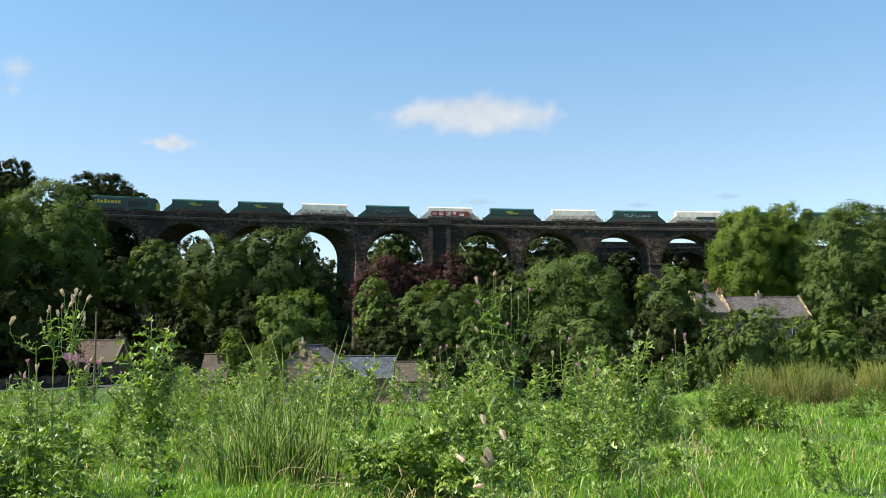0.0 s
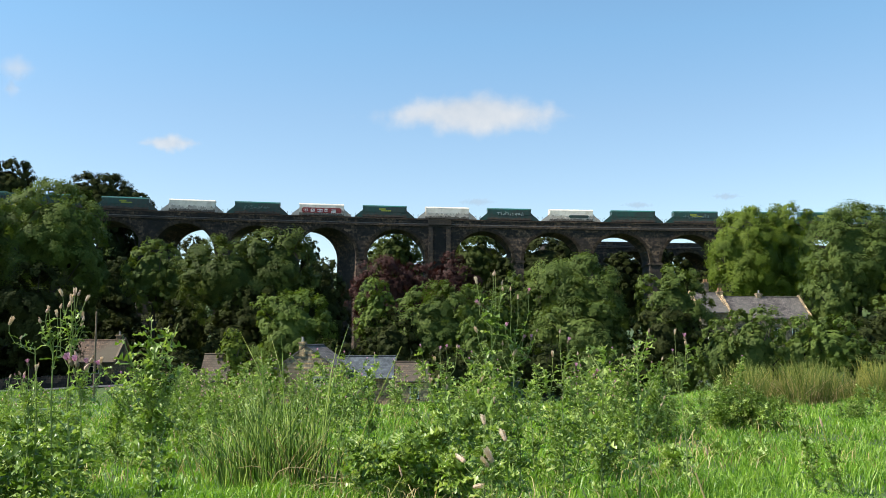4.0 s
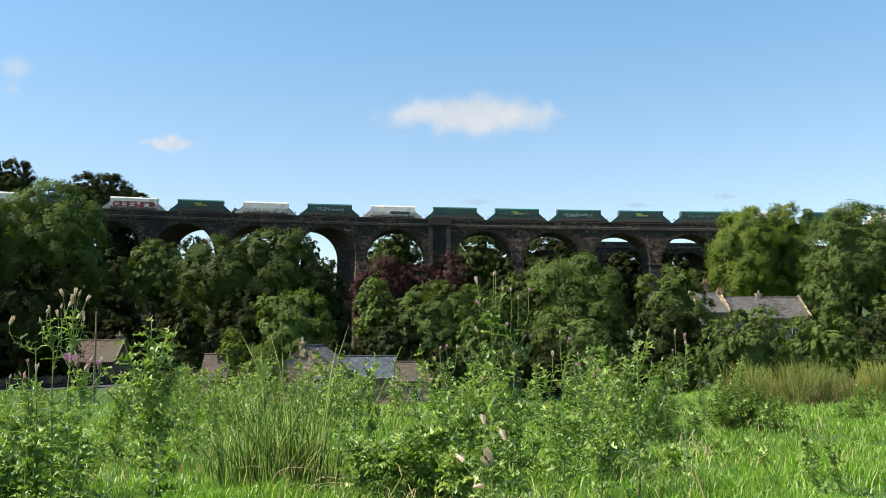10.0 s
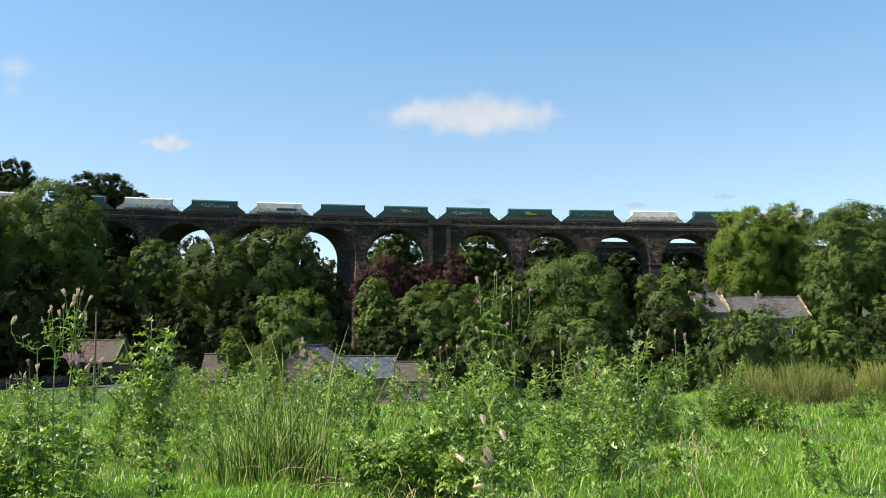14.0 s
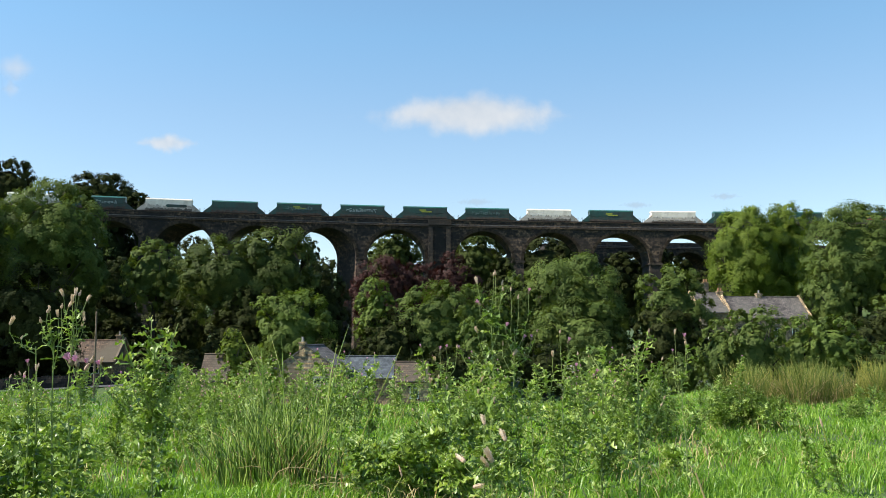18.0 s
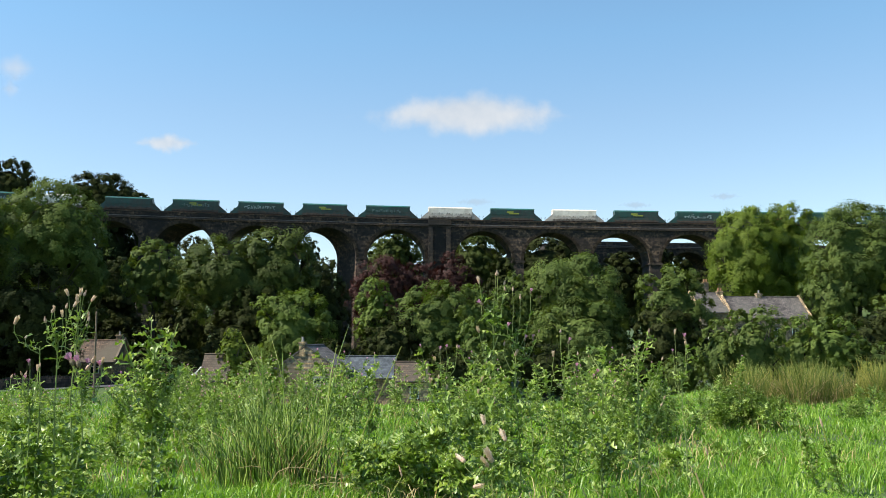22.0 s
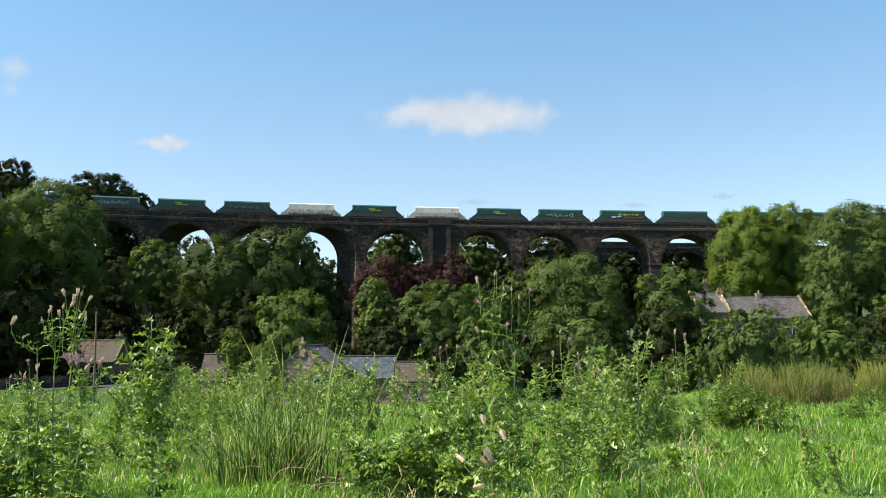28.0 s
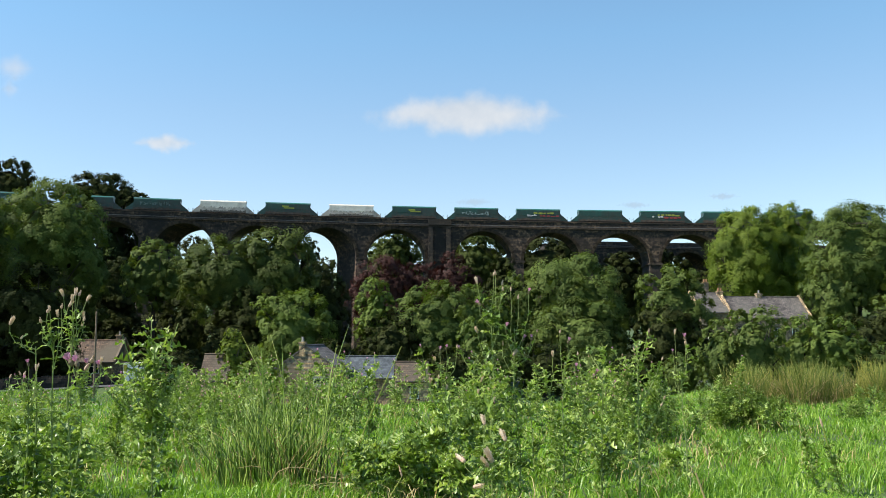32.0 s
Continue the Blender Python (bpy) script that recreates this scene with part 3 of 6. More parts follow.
def hopper_wagon(kind, marks, seed):
    pale = kind == "white"
    word = "cream-white bogie hopper wagon" if pale else "dark green bogie hopper wagon"
    tail = {"none": "with a grimy lower body", "badge": "with a faded yellow badge", "bars": "with pale sprayed lettering", "red": "with red and white graffiti", "tag": "with small red and white sprayed tags", "stain": "with green stains on its side"}[marks[0]]
    w = thing("hopper_wagon", None, word + " " + tail, "wagon", "wagons of the stone train")
    rnd = random.Random(seed)
    body, top = (M_WHITE, M_WHITE_TOP) if pale else (M_GREEN, M_GREEN_SKYLIT)
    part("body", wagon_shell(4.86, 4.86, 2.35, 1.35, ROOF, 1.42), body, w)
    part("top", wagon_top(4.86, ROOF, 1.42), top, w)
    for e in (-1, 1):
        bm = prism([(e * 4.84, 2.85), (e * 5.15, 2.5), (e * 6.62, 1.3), (e * 6.62, 1.12), (e * 4.84, 1.12)], -1.36, 1.36)
        part("end_slope", bm, M_GREY_CREAM if pale else body, w)
        bm = bmesh.new()
        for y in (-1.2, 1.2):
            cyl(bm, (e * 6.5, y, 1.15), (e * 6.5, y, 2.0), 0.025, seg=6)
        cyl(bm, (e * 6.5, -1.2, 2.0), (e * 6.5, 1.2, 2.0), 0.025, seg=6)
        part("end_rail", bm, M_GRIME, w)
        for y in (-0.85, 0.85):
            part("buffer", cyl(bmesh.new(), (e * 6.6, y, 1.0), (e * 6.98, y, 1.0), 0.13, 0.2, 10), M_DARK, w)
        bogie(w, e * 4.7, WHEEL)
    part("underframe", box_bm(-6.65, 6.65, -1.2, 1.2, 0.88, 1.14, bevel=0.03), M_RUST, w)
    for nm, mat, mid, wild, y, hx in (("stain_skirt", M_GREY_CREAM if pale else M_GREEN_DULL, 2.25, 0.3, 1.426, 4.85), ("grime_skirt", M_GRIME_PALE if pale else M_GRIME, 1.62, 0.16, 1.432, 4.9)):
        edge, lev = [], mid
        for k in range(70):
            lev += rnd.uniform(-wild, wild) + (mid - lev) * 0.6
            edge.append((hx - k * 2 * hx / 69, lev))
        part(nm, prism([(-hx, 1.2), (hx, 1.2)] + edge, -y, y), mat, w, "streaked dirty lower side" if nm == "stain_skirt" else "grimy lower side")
    for k in range(7):
        x = -4.5 + k * 1.5
        part("side_rib", box_bm(x - 0.035, x + 0.035, -1.432, 1.432, 2.2, 3.35), body, w)
    part("hopper_chute", prism([(-3.0, 1.3), (3.0, 1.3), (1.4, 0.35), (-1.4, 0.35)], -0.9, 0.9), M_RUST, w)
    y = -1.475
    for mk in marks:
        if mk == "badge":
            bm = bmesh.new()
            rounded_patch(bm, -1.3, 0.2, 2.75, 3.1, y, 0.1)
            rounded_patch(bm, -0.9, 1.4, 2.45, 2.72, y, 0.1)
            part("badge", bm, M_YELLOW_OLD, w, "faded yellow maker's badge")
        elif mk == "bars":
            x = -3.2 + rnd.uniform(-0.4, 0.4)
            col = M_PALE if rnd.random() < 0.5 else M_GREY_SPRAY
            while x < 2.6:
                d = rnd.uniform(0.3, 0.75)
                part("sprayed_mark", scrawl(x, x + d, 2.2 + rnd.uniform(-0.15, 0.1), 2.8 + rnd.uniform(-0.1, 0.25), y, rnd), col, w, "pale sprayed mark")
                x += d + rnd.uniform(0.02, 0.14)
        elif mk == "red":
            part("sprayed_ground", rounded_patch(None, -4.3, 4.4, 1.7, 2.85, y, 0.3, rnd), M_RED, w, "dark red sprayed ground")
            for k in range(5):
                x = -3.9 + k * 1.5
                d = rnd.uniform(0.7, 1.35)
                part("sprayed_mark", rounded_patch(None, x, x + d, 1.9 + rnd.uniform(-0.1, 0.2), 2.8 + rnd.uniform(-0.25, 0.2), y - 0.02, 0.12, rnd), M_WHITE_SPRAY, w, "white sprayed block letter")
                part("sprayed_mark", scrawl(x, x + d, 2.0, 2.7, y - 0.04, rnd), M_RED, w, "dark red sprayed outline")
        elif mk == "tag":
            for col, lo, hi, z in ((M_YELLOW_OLD, -1.2, 3.2, 2.6), (M_RED, 0.2, 4.3, 2.0), (M_WHITE_SPRAY, -2.6, -0.4, 2.15)):
                x = lo
                while x < hi:
                    d = rnd.uniform(0.5, 1.1)
                    mark = rounded_patch(None, x, x + d, z + rnd.uniform(-0.05, 0.1), z + 0.34 + rnd.uniform(-0.1, 0.1), y, 0.35, rnd) if col is not M_WHITE_SPRAY else scrawl(x, x + d, z, z + 0.5, y, rnd)
                    part("sprayed_mark", mark, col, w, "small sprayed tag")
                    x += d + rnd.uniform(0.02, 0.25)
        elif mk == "stain":
            part("stain_panel", rounded_patch(None, -0.6, 3.9, 1.9, 2.5, y, 0.4, rnd), M_GREEN, w, "green painted patch")
    return w


def locomotive():
    w = thing("locomotive", None, "dark green diesel freight locomotive with yellow cab end", "locomotive")
    hl = 10.6
    prof = [(-hl, 1.2), (hl, 1.2), (hl + 0.1, 2.5), (hl - 0.45, 3.55), (hl - 0.8, 3.75), (-hl + 0.8, 3.75), (-hl + 0.45, 3.55), (-hl - 0.1, 2.5)]
    bm = prism(prof, -1.32, 1.32)
    bmesh.ops.bevel(bm, geom=[e for e in bm.edges if e.calc_length() > 3 and abs(e.verts[0].co.z - e.verts[1].co.z) < 0.01 and e.verts[0].co.z > 3], offset=0.28, segments=3, affect="EDGES")
    part("body", bm, M_GREEN, w)
    part("roof", box_bm(-8.6, 8.6, -0.95, 0.95, 3.7, 3.9, bevel=0.08), M_GREEN_SKYLIT, w)
    for e in (-1, 1):
        part("cab_end", prism([(e * (hl + 0.03), 1.1), (e * (hl + 0.14), 2.45), (e * (hl + 0.02), 2.62), (e * (hl - 0.45), 2.62), (e * (hl - 0.45), 1.1)], -1.34, 1.34), M_YELLOW, w, "yellow warning end")
        part("windscreen", prism([(e * (hl + 0.11), 2.62), (e * (hl + 0.05), 2.62), (e * (hl - 0.36), 3.42), (e * (hl - 0.3), 3.42)], -1.15, 1.15), M_GLASS, w)
        part("cab_window", box_bm(*sorted((e * (hl - 2.3), e * (hl - 1.5))), -1.35, 1.35, 2.6, 3.2), M_GLASS, w)
        part("plough", box_bm(*sorted((e * (hl - 0.1), e * (hl + 0.25))), -1.25, 1.25, 0.25, 1.1, bevel=0.05), M_DARK, w)
        b = part("bogie", box_bm(-2.3, 2.3, -1.1, 1.1, 0.45, 0.95, bevel=0.06), M_DARK, w)
        b.matrix_basis = Matrix.Translation((e * 6.6, 0, 0))
        for dx in (-1.85, 0, 1.85):
            for dy in (-0.76, 0.76):
                o = new("wheel", LOCO_WHEEL)
                o.parent = b
                o.matrix_basis = Matrix.Translation((dx, dy, 0.53))
    part("fuel_tank", box_bm(-3.4, 3.4, -1.25, 1.25, 0.3, 1.2, bevel=0.1), M_DARK, w)
    bm = bmesh.new()
    for k in range(8):
        box(bm, 4.2 + k * 0.52, 4.6 + k * 0.52, -1.37, 1.37, 1.9, 3.0, bevel=0.02)
    part("side_grille", bm, M_DARK, w)
    bm = bmesh.new()
    for k in range(11):
        rounded_patch(bm, -5.0 + k * 0.72, -4.45 + k * 0.72, 2.3 + (0.0 if k else -0.1), 2.95 + (0.2 if k in (0, 4, 6) else 0), -1.335, 0.2)
    part("side_badge", bm, M_YELLOW, w, "yellow livery band")
    return w


TRAIN = []
KINDS = ["green badge", "green badge", "white none", "green bars", "white red", "green badge", "white none", "green bars", "white stain",
         "green none", "green badge bars", "green bars", "green badge", "green bars", "white none", "green badge", "white none", "green badge",
         "green bars", "green tag", "green none", "green tag", "green badge", "green none", "green badge", "green none", "white none"]


def build_train():
    TRAIN.append((locomotive(), -72.9))
    for i, k in enumerate(KINDS):
        kind, *marks = k.split()
        TRAIN.append((hopper_wagon(kind, marks, 40 + i), -54.54 + 14.0 * i))


build_train()


# ------------------------------------------------------------ vans on the road
def van(label, length, height, tail=False):
    w = thing("van", None, label, "van", "vans on the road")
    hl, hw = length / 2, 0.95
    nose = -hl
    prof = [(nose, 0.35), (nose + 0.02, 0.85), (nose + 0.85, 1.08), (nose + 1.55, height * 0.95), (nose + 2.0, height), (hl - 0.1, height), (hl, height - 0.15), (hl, 0.35)]
    bm = prism(prof, -hw, hw)
    bmesh.ops.bevel(bm, geom=[e for e in bm.edges], offset=0.07, segments=2, affect="EDGES")
    part("body", bm, M_VAN, w)
    k0, k1 = (nose + 0.98, 1.14), (nose + 1.5, height * 0.93)
    part("windscreen", prism([(k0[0] - 0.06, k0[1]), (k1[0] - 0.06, k1[1]), (k1[0], k1[1]), (k0[0], k0[1])], -0.82, 0.82), M_GLASS, w)
    part("cab_window", prism([(nose + 1.15, 1.15), (nose + 2.15, 1.15), (nose + 2.15, height * 0.9), (nose + 1.6, height * 0.9)], -hw - 0.01, hw + 0.01), M_GLASS, w)
    part("bumper", box_bm(nose - 0.08, nose + 0.2, -hw, hw, 0.28, 0.55, bevel=0.05), M_DARK, w)
    part("sill", box_bm(nose + 1.3, hl - 1.3, -hw - 0.01, hw + 0.01, 0.28, 0.42), M_DARK, w)
    for y in (-0.7, 0.7):
        part("headlight", box_bm(nose - 0.02, nose + 0.3, y - 0.17, y + 0.17, 0.68, 0.86, bevel=0.04), M_PAINT, w)
        part("tail_light", box_bm(hl - 0.06, hl + 0.02, y * 1.22 - 0.08, y * 1.22 + 0.08, 0.8, 1.4), M_RED, w)
    if tail:
        for y in (-hw - 0.015, hw + 0.015):
            part("marking", box_bm(hl - 0.5, hl - 0.05, y - 0.005, y + 0.005, 1.5, height - 0.2), M_YELLOW, w, "yellow reflective corner marking")
            part("lettering_bars", box_bm(-0.9, 1.2, y - 0.005, y + 0.005, 1.3, 1.75), M_GREY_SPRAY, w, "grey unreadable lettering")
    for x in (nose + 0.95, hl - 1.0):
        for y in (-hw + 0.1, hw - 0.1):
            wh = part("wheel", cyl(bmesh.new(), (0, -0.11, 0), (0, 0.11, 0), 0.33, seg=18), M_DARK, w)
            wh.matrix_basis = Matrix.Translation((x, y, 0.33))
            part("rim", cyl(bmesh.new(), (0, -0.125, 0), (0, 0.125, 0), 0.19, seg=12), M_STEEL, wh)
    return w


VAN_A = van("clean white panel van driving along the valley road", 4.75, 1.95)
VAN_B = van("tall white delivery van with yellow rear markings", 5.3, 2.5, tail=True)


def hatchback():
    w = thing("car", None, "glossy red hatchback driving along the valley road", "car")
    side = [(-2.0, 0.32), (-2.02, 0.62), (-1.9, 0.8), (-1.0, 0.94), (-0.9, 0.96), (1.95, 0.96), (2.05, 0.7), (2.0, 0.32)]
    bm = prism(side, -0.84, 0.84)
    bmesh.ops.bevel(bm, geom=list(bm.edges), offset=0.05, segments=2, affect="EDGES")
    part("body", bm, M_CAR_RED, w)
    cabin = prism([(-1.0, 0.93), (-0.25, 1.42), (0.2, 1.47), (1.35, 1.43), (1.95, 0.93)], -0.72, 0.72)
    bmesh.ops.bevel(cabin, geom=list(cabin.edges), offset=0.04, segments=2, affect="EDGES")
    part("cabin", cabin, M_GLASS, w, "dark glazed cabin")
    part("roof", prism([(-0.3, 1.43), (0.2, 1.49), (1.4, 1.45), (1.42, 1.41), (0.2, 1.44), (-0.3, 1.39)], -0.7, 0.7), M_CAR_RED, w)
    for x, lean in ((-0.62, 0.32), (0.42, 0.0), (1.62, -0.26)):
        part("pillar", prism([(x - 0.05 - lean, 0.94), (x + 0.05 - lean, 0.94), (x + 0.05 + lean, 1.43), (x - 0.05 + lean, 1.43)], -0.735, 0.735), M_CAR_RED, w)
    part("bumper", box_bm(-2.07, -1.85, -0.8, 0.8, 0.28, 0.5, bevel=0.04), M_DARK, w)
    for y in (-0.62, 0.62):
        part("headlight", box_bm(-2.03, -1.8, y - 0.16, y + 0.16, 0.62, 0.76, bevel=0.03), M_PAINT, w)
        part("tail_light", box_bm(1.95, 2.07, y - 0.12, y + 0.12, 0.65, 0.9), M_RED, w)
        part("door_mirror", box_bm(-0.75, -0.6, y * 1.36 - 0.09, y * 1.36 + 0.09, 0.95, 1.08, bevel=0.03), M_CAR_RED, w)
    for x in (-1.25, 1.3):
        for y in (-0.76, 0.76):
            wh = part("wheel", cyl(bmesh.new(), (0, -0.1, 0), (0, 0.1, 0), 0.31, seg=18), M_DARK, w)
            wh.matrix_basis = Matrix.Translation((x, y, 0.31))
            part("rim", cyl(bmesh.new(), (0, -0.115, 0), (0, 0.115, 0), 0.2, seg=12), M_STEEL, wh)
    return w


CAR = hatchback()


# ------------------------------------------------------------ houses
def slate_roof(parent, name, x0, x1, eave_y, eave_z, ridge_y, ridge_z, material, over=0.25):
    """One slope of a slated roof."""
    up = Vector((0, ridge_y - eave_y, ridge_z - eave_z))
    ln = up.length
    u = up / ln
    nrm = Vector((0, -u.z, u.y)) if u.y > 0 else Vector((0, u.z, -u.y))
    bm = bmesh.new()
    a = [Vector((x, eave_y, eave_z)) - u * over for x in (x0, x1)]
    b = [Vector((x, ridge_y, ridge_z)) for x in (x1, x0)]
    low = [bm.verts.new(p) for p in a + b]
    high = [bm.verts.new(p + nrm * 0.12) for p in a + b]
    bm.faces.new(low)
    bm.faces.new(high[::-1])
    for i in range(4):
        bm.faces.new((low[i], high[i], high[(i + 1) % 4], low[(i + 1) % 4]))
    bmesh.ops.recalc_face_normals(bm, faces=bm.faces)
    slab = part(name, bm, material, parent)
    return slab


def chimney(parent, x, y, z0, z1, pots=2, w=0.9):
    c = part("chimney", box_bm(x - w / 2, x + w / 2, y - 0.3, y + 0.3, z0, z1, bevel=0.02), M_HOUSE, parent)
    part("chimney_cap", box_bm(x - w / 2 - 0.07, x + w / 2 + 0.07, y - 0.37, y + 0.37, z1 - 0.22, z1 - 0.08), M_HOUSE, c)
    for k in range(pots):
        px = x + (k - (pots - 1) / 2) * 0.42
        part("chimney_pot", cyl(bmesh.new(), (px, y, z1), (px, y, z1 + 0.5), 0.15, 0.12, 10), M_TERRACOTTA if pots > 1 else M_CONCRETE, c)


def window_in(parent, x, y, z, w, h, facing=-1):
    f = part("window", box_bm(x - w / 2, x + w / 2, y - 0.05, y + 0.03, z, z + h), M_PAINT, parent, "white-framed window")
    part("pane", box_bm(x - w / 2 + 0.08, x - 0.03, y - 0.065, y - 0.03, z + 0.08, z + h - 0.08), M_GLASS, f)
    part("pane", box_bm(x + 0.03, x + w / 2 - 0.08, y - 0.065, y - 0.03, z + 0.08, z + h - 0.08), M_GLASS, f)
    part("sill", box_bm(x - w / 2 - 0.12, x + w / 2 + 0.12, y - 0.16, y + 0.02, z - 0.14, z), M_DRESSED, f)
    part("lintel", box_bm(x - w / 2 - 0.15, x + w / 2 + 0.15, y - 0.06, y + 0.02, z + h, z + h + 0.22), M_DRESSED, f)


def cottage(label, m, length, depth, eave, ridge, roof, seed, windows=(), chimneys=(), wall=None, coping=True, gable_window=False):
    """A gabled stone house with its ridge along its own x; front at y = 0."""
    h = thing("house", m, label, "house")
    wall = wall or M_HOUSE
    bm = bmesh.new()
    outline = [(0, -1.5), (depth, -1.5), (depth, eave), (depth / 2, ridge), (0, eave)]
    rows = [[bm.verts.new((x, y, z)) for y, z in outline] for x in (0, length)]
    bm.faces.new(rows[0])
    bm.faces.new(rows[1][::-1])
    for i in range(5):
        bm.faces.new((rows[0][i], rows[1][i], rows[1][(i + 1) % 5], rows[0][(i + 1) % 5]))
    bmesh.ops.recalc_face_normals(bm, faces=bm.faces)
    part("wall", bm, wall, h)
    slate_roof(h, "roof", -0.1, length + 0.1, 0, eave, depth / 2, ridge, roof)
    slate_roof(h, "roof", -0.1, length + 0.1, depth, eave, depth / 2, ridge, roof)
    part("ridge_tiles", box_bm(-0.1, length + 0.1, depth / 2 - 0.14, depth / 2 + 0.14, ridge + 0.08, ridge + 0.24, bevel=0.06), roof, h)
    part("gutter", cyl(bmesh.new(), (-0.1, -0.3, eave - 0.1), (length + 0.1, -0.3, eave - 0.1), 0.06, seg=8), M_DARK, h)
    if coping:
        for x in (-0.16, length + 0.16):
            pts = [(-0.35, eave - 0.05), (depth / 2, ridge + 0.22), (depth + 0.35, eave - 0.05), (depth + 0.35, eave + 0.2), (depth / 2, ridge + 0.5), (-0.35, eave + 0.2)]
            bm = prism(pts, -0.14, 0.14)
            bmesh.ops.rotate(bm, verts=bm.verts, matrix=Euler((0, 0, radians(90))).to_matrix())
            bmesh.ops.translate(bm, verts=bm.verts, vec=(x, 0, 0))
            part("gable_coping", bm, M_HOUSE, h)
    for x, z, w, hh in windows:
        window_in(h, x, 0, z, w, hh)
    for x, top, pots, *off in chimneys:
        chimney(h, x, depth / 2 + (off[0] if off else 0), ridge - 0.6 - (off[0] if off else 0), top, pots)
    if gable_window:
        y = depth / 2 - 1.5
        w = part("window", box_bm(-0.05, 0.03, y - 0.7, y + 0.7, eave - 1.4, eave - 0.7), M_PAINT, h, "white-framed window")
        for lo, hi in ((-0.62, -0.03), (0.03, 0.62)):
            part("pane", box_bm(-0.065, -0.03, y + lo, y + hi, eave - 1.32, eave - 0.78), M_GLASS, w)
        part("lintel", box_bm(-0.07, 0.02, y - 0.85, y + 0.85, eave - 0.7, eave - 0.48), M_CONCRETE, w)
        part("sill", box_bm(-0.16, 0.02, y - 0.8, y + 0.8, eave - 1.54, eave - 1.4), M_CONCRETE, w)
    return h


def build_houses():
    # terrace of cottages on the rise
    cottage("row of stone cottages under a grey stone-slate roof", pose(44.2, 146.4, -2.6, 0, 0, 9), 13.2, 7.2, 6.7, 10.0, M_SLATE, 1,
            [(1.6, 3.9, 1.0, 1.3), (4.6, 3.9, 1.0, 1.3), (7.6, 3.9, 1.0, 1.3), (10.6, 3.9, 1.0, 1.3), (11.9, 1.0, 1.0, 1.4)], [(0.0, 11.0, 2), (6.6, 10.7, 1)])
    cottage("tall stone cottage with grey slates at the end of the row", pose(39.6, 146.2, -3.0, 0, 0, 9), 4.6, 7.0, 8.0, 11.0, M_SLATE, 3, [(1.6, 3.6, 1.0, 1.2)], [(3.0, 12.9, 2, 1.3)])
    # gabled house across the field: its ridge runs away from the field
    cottage("stone house with a gable end and a grey slate roof", pose(-10.6, 99.6, -6.4, 0, 0, 86), 9.0, 7.4, 3.9, 6.5, M_SLATE, 5, [], [(0.35, 7.0, 1, 0.45)], coping=False, gable_window=True)
    cottage("long stone outbuilding with a blue slate roof", pose(-11.2, 104.5, -6.4), 5.9, 6.0, 3.1, 5.2, M_SLATE_B, 7, [(3.0, 1.2, 0.9, 1.0)], [], coping=False)
    cottage("small stone cottage with brown slates and a pale gable", pose(-4.7, 96.5, -6.4, 0, 0, 5), 3.3, 4.4, 3.1, 4.8, M_TILE, 9, [(1.8, 1.3, 0.9, 1.1)], [], coping=False)
    cottage("stone barn with a brown tiled roof beside a bush", pose(-25.9, 102.0, -6.4), 2.8, 4.6, 2.9, 5.5, M_TILE, 11, [], [], coping=False)
    # low house across the road
    cottage("low stone house with a brown tiled roof across the road", pose(-57.6, 131.5, -4.9), 12.4, 7.5, 2.7, 5.5, M_TILE, 13,
            [(9.6, 1.0, 1.4, 1.1), (6.2, 1.0, 1.2, 1.1), (2.8, 1.0, 1.2, 1.1)], [(11.8, 6.4, 1)])


build_houses()

# roadside pole and trough
pole = thing("telegraph_pole", pose(-36.4, 100.0, -7.2), "weathered wooden pole standing by the road", "pole")
part("shaft", cyl(bmesh.new(), (0, 0, 0), (0.0, 0, 10.9), 0.14, 0.09, 10), M_WOOD, pole)
part("cap", cyl(bmesh.new(), (0, 0, 10.85), (0, 0, 10.95), 0.11, 0.07, 10), M_WOOD, pole)
trough = thing("stone_trough", pose(-35.6, 97.5, -6.55), "grey concrete trough in the rough grass", "trough")
part("basin", box_bm(-1.0, 1.0, -0.45, 0.45, 0.0, 0.75, bevel=0.05), M_CONCRETE, trough)
part("rim", box_bm(-1.05, 1.05, -0.5, 0.5, 0.75, 0.85, bevel=0.02), M_CONCRETE, trough)


# ------------------------------------------------------------ trees
def leaf_cards(rng, centre, normal, size, slim=0.75):
    """Pointed leaves: one face each."""
    n = len(centre)
    t = rng.normal(size=(n, 3))
    t -= normal * (t * normal).sum(1, keepdims=True)
    t /= np.linalg.norm(t, axis=1, keepdims=True) + 1e-9
    b = np.cross(normal, t)
    s = size[:, None]
    co = np.stack([centre + t * s, centre + b * s * slim - t * s * 0.6, centre - b * s * slim - t * s * 0.6], 1)
    return co.reshape(-1, 3), np.arange(n * 3).reshape(n, 3)


def unit(v):
    return v / (np.linalg.norm(v, axis=1, keepdims=True) + 1e-9)


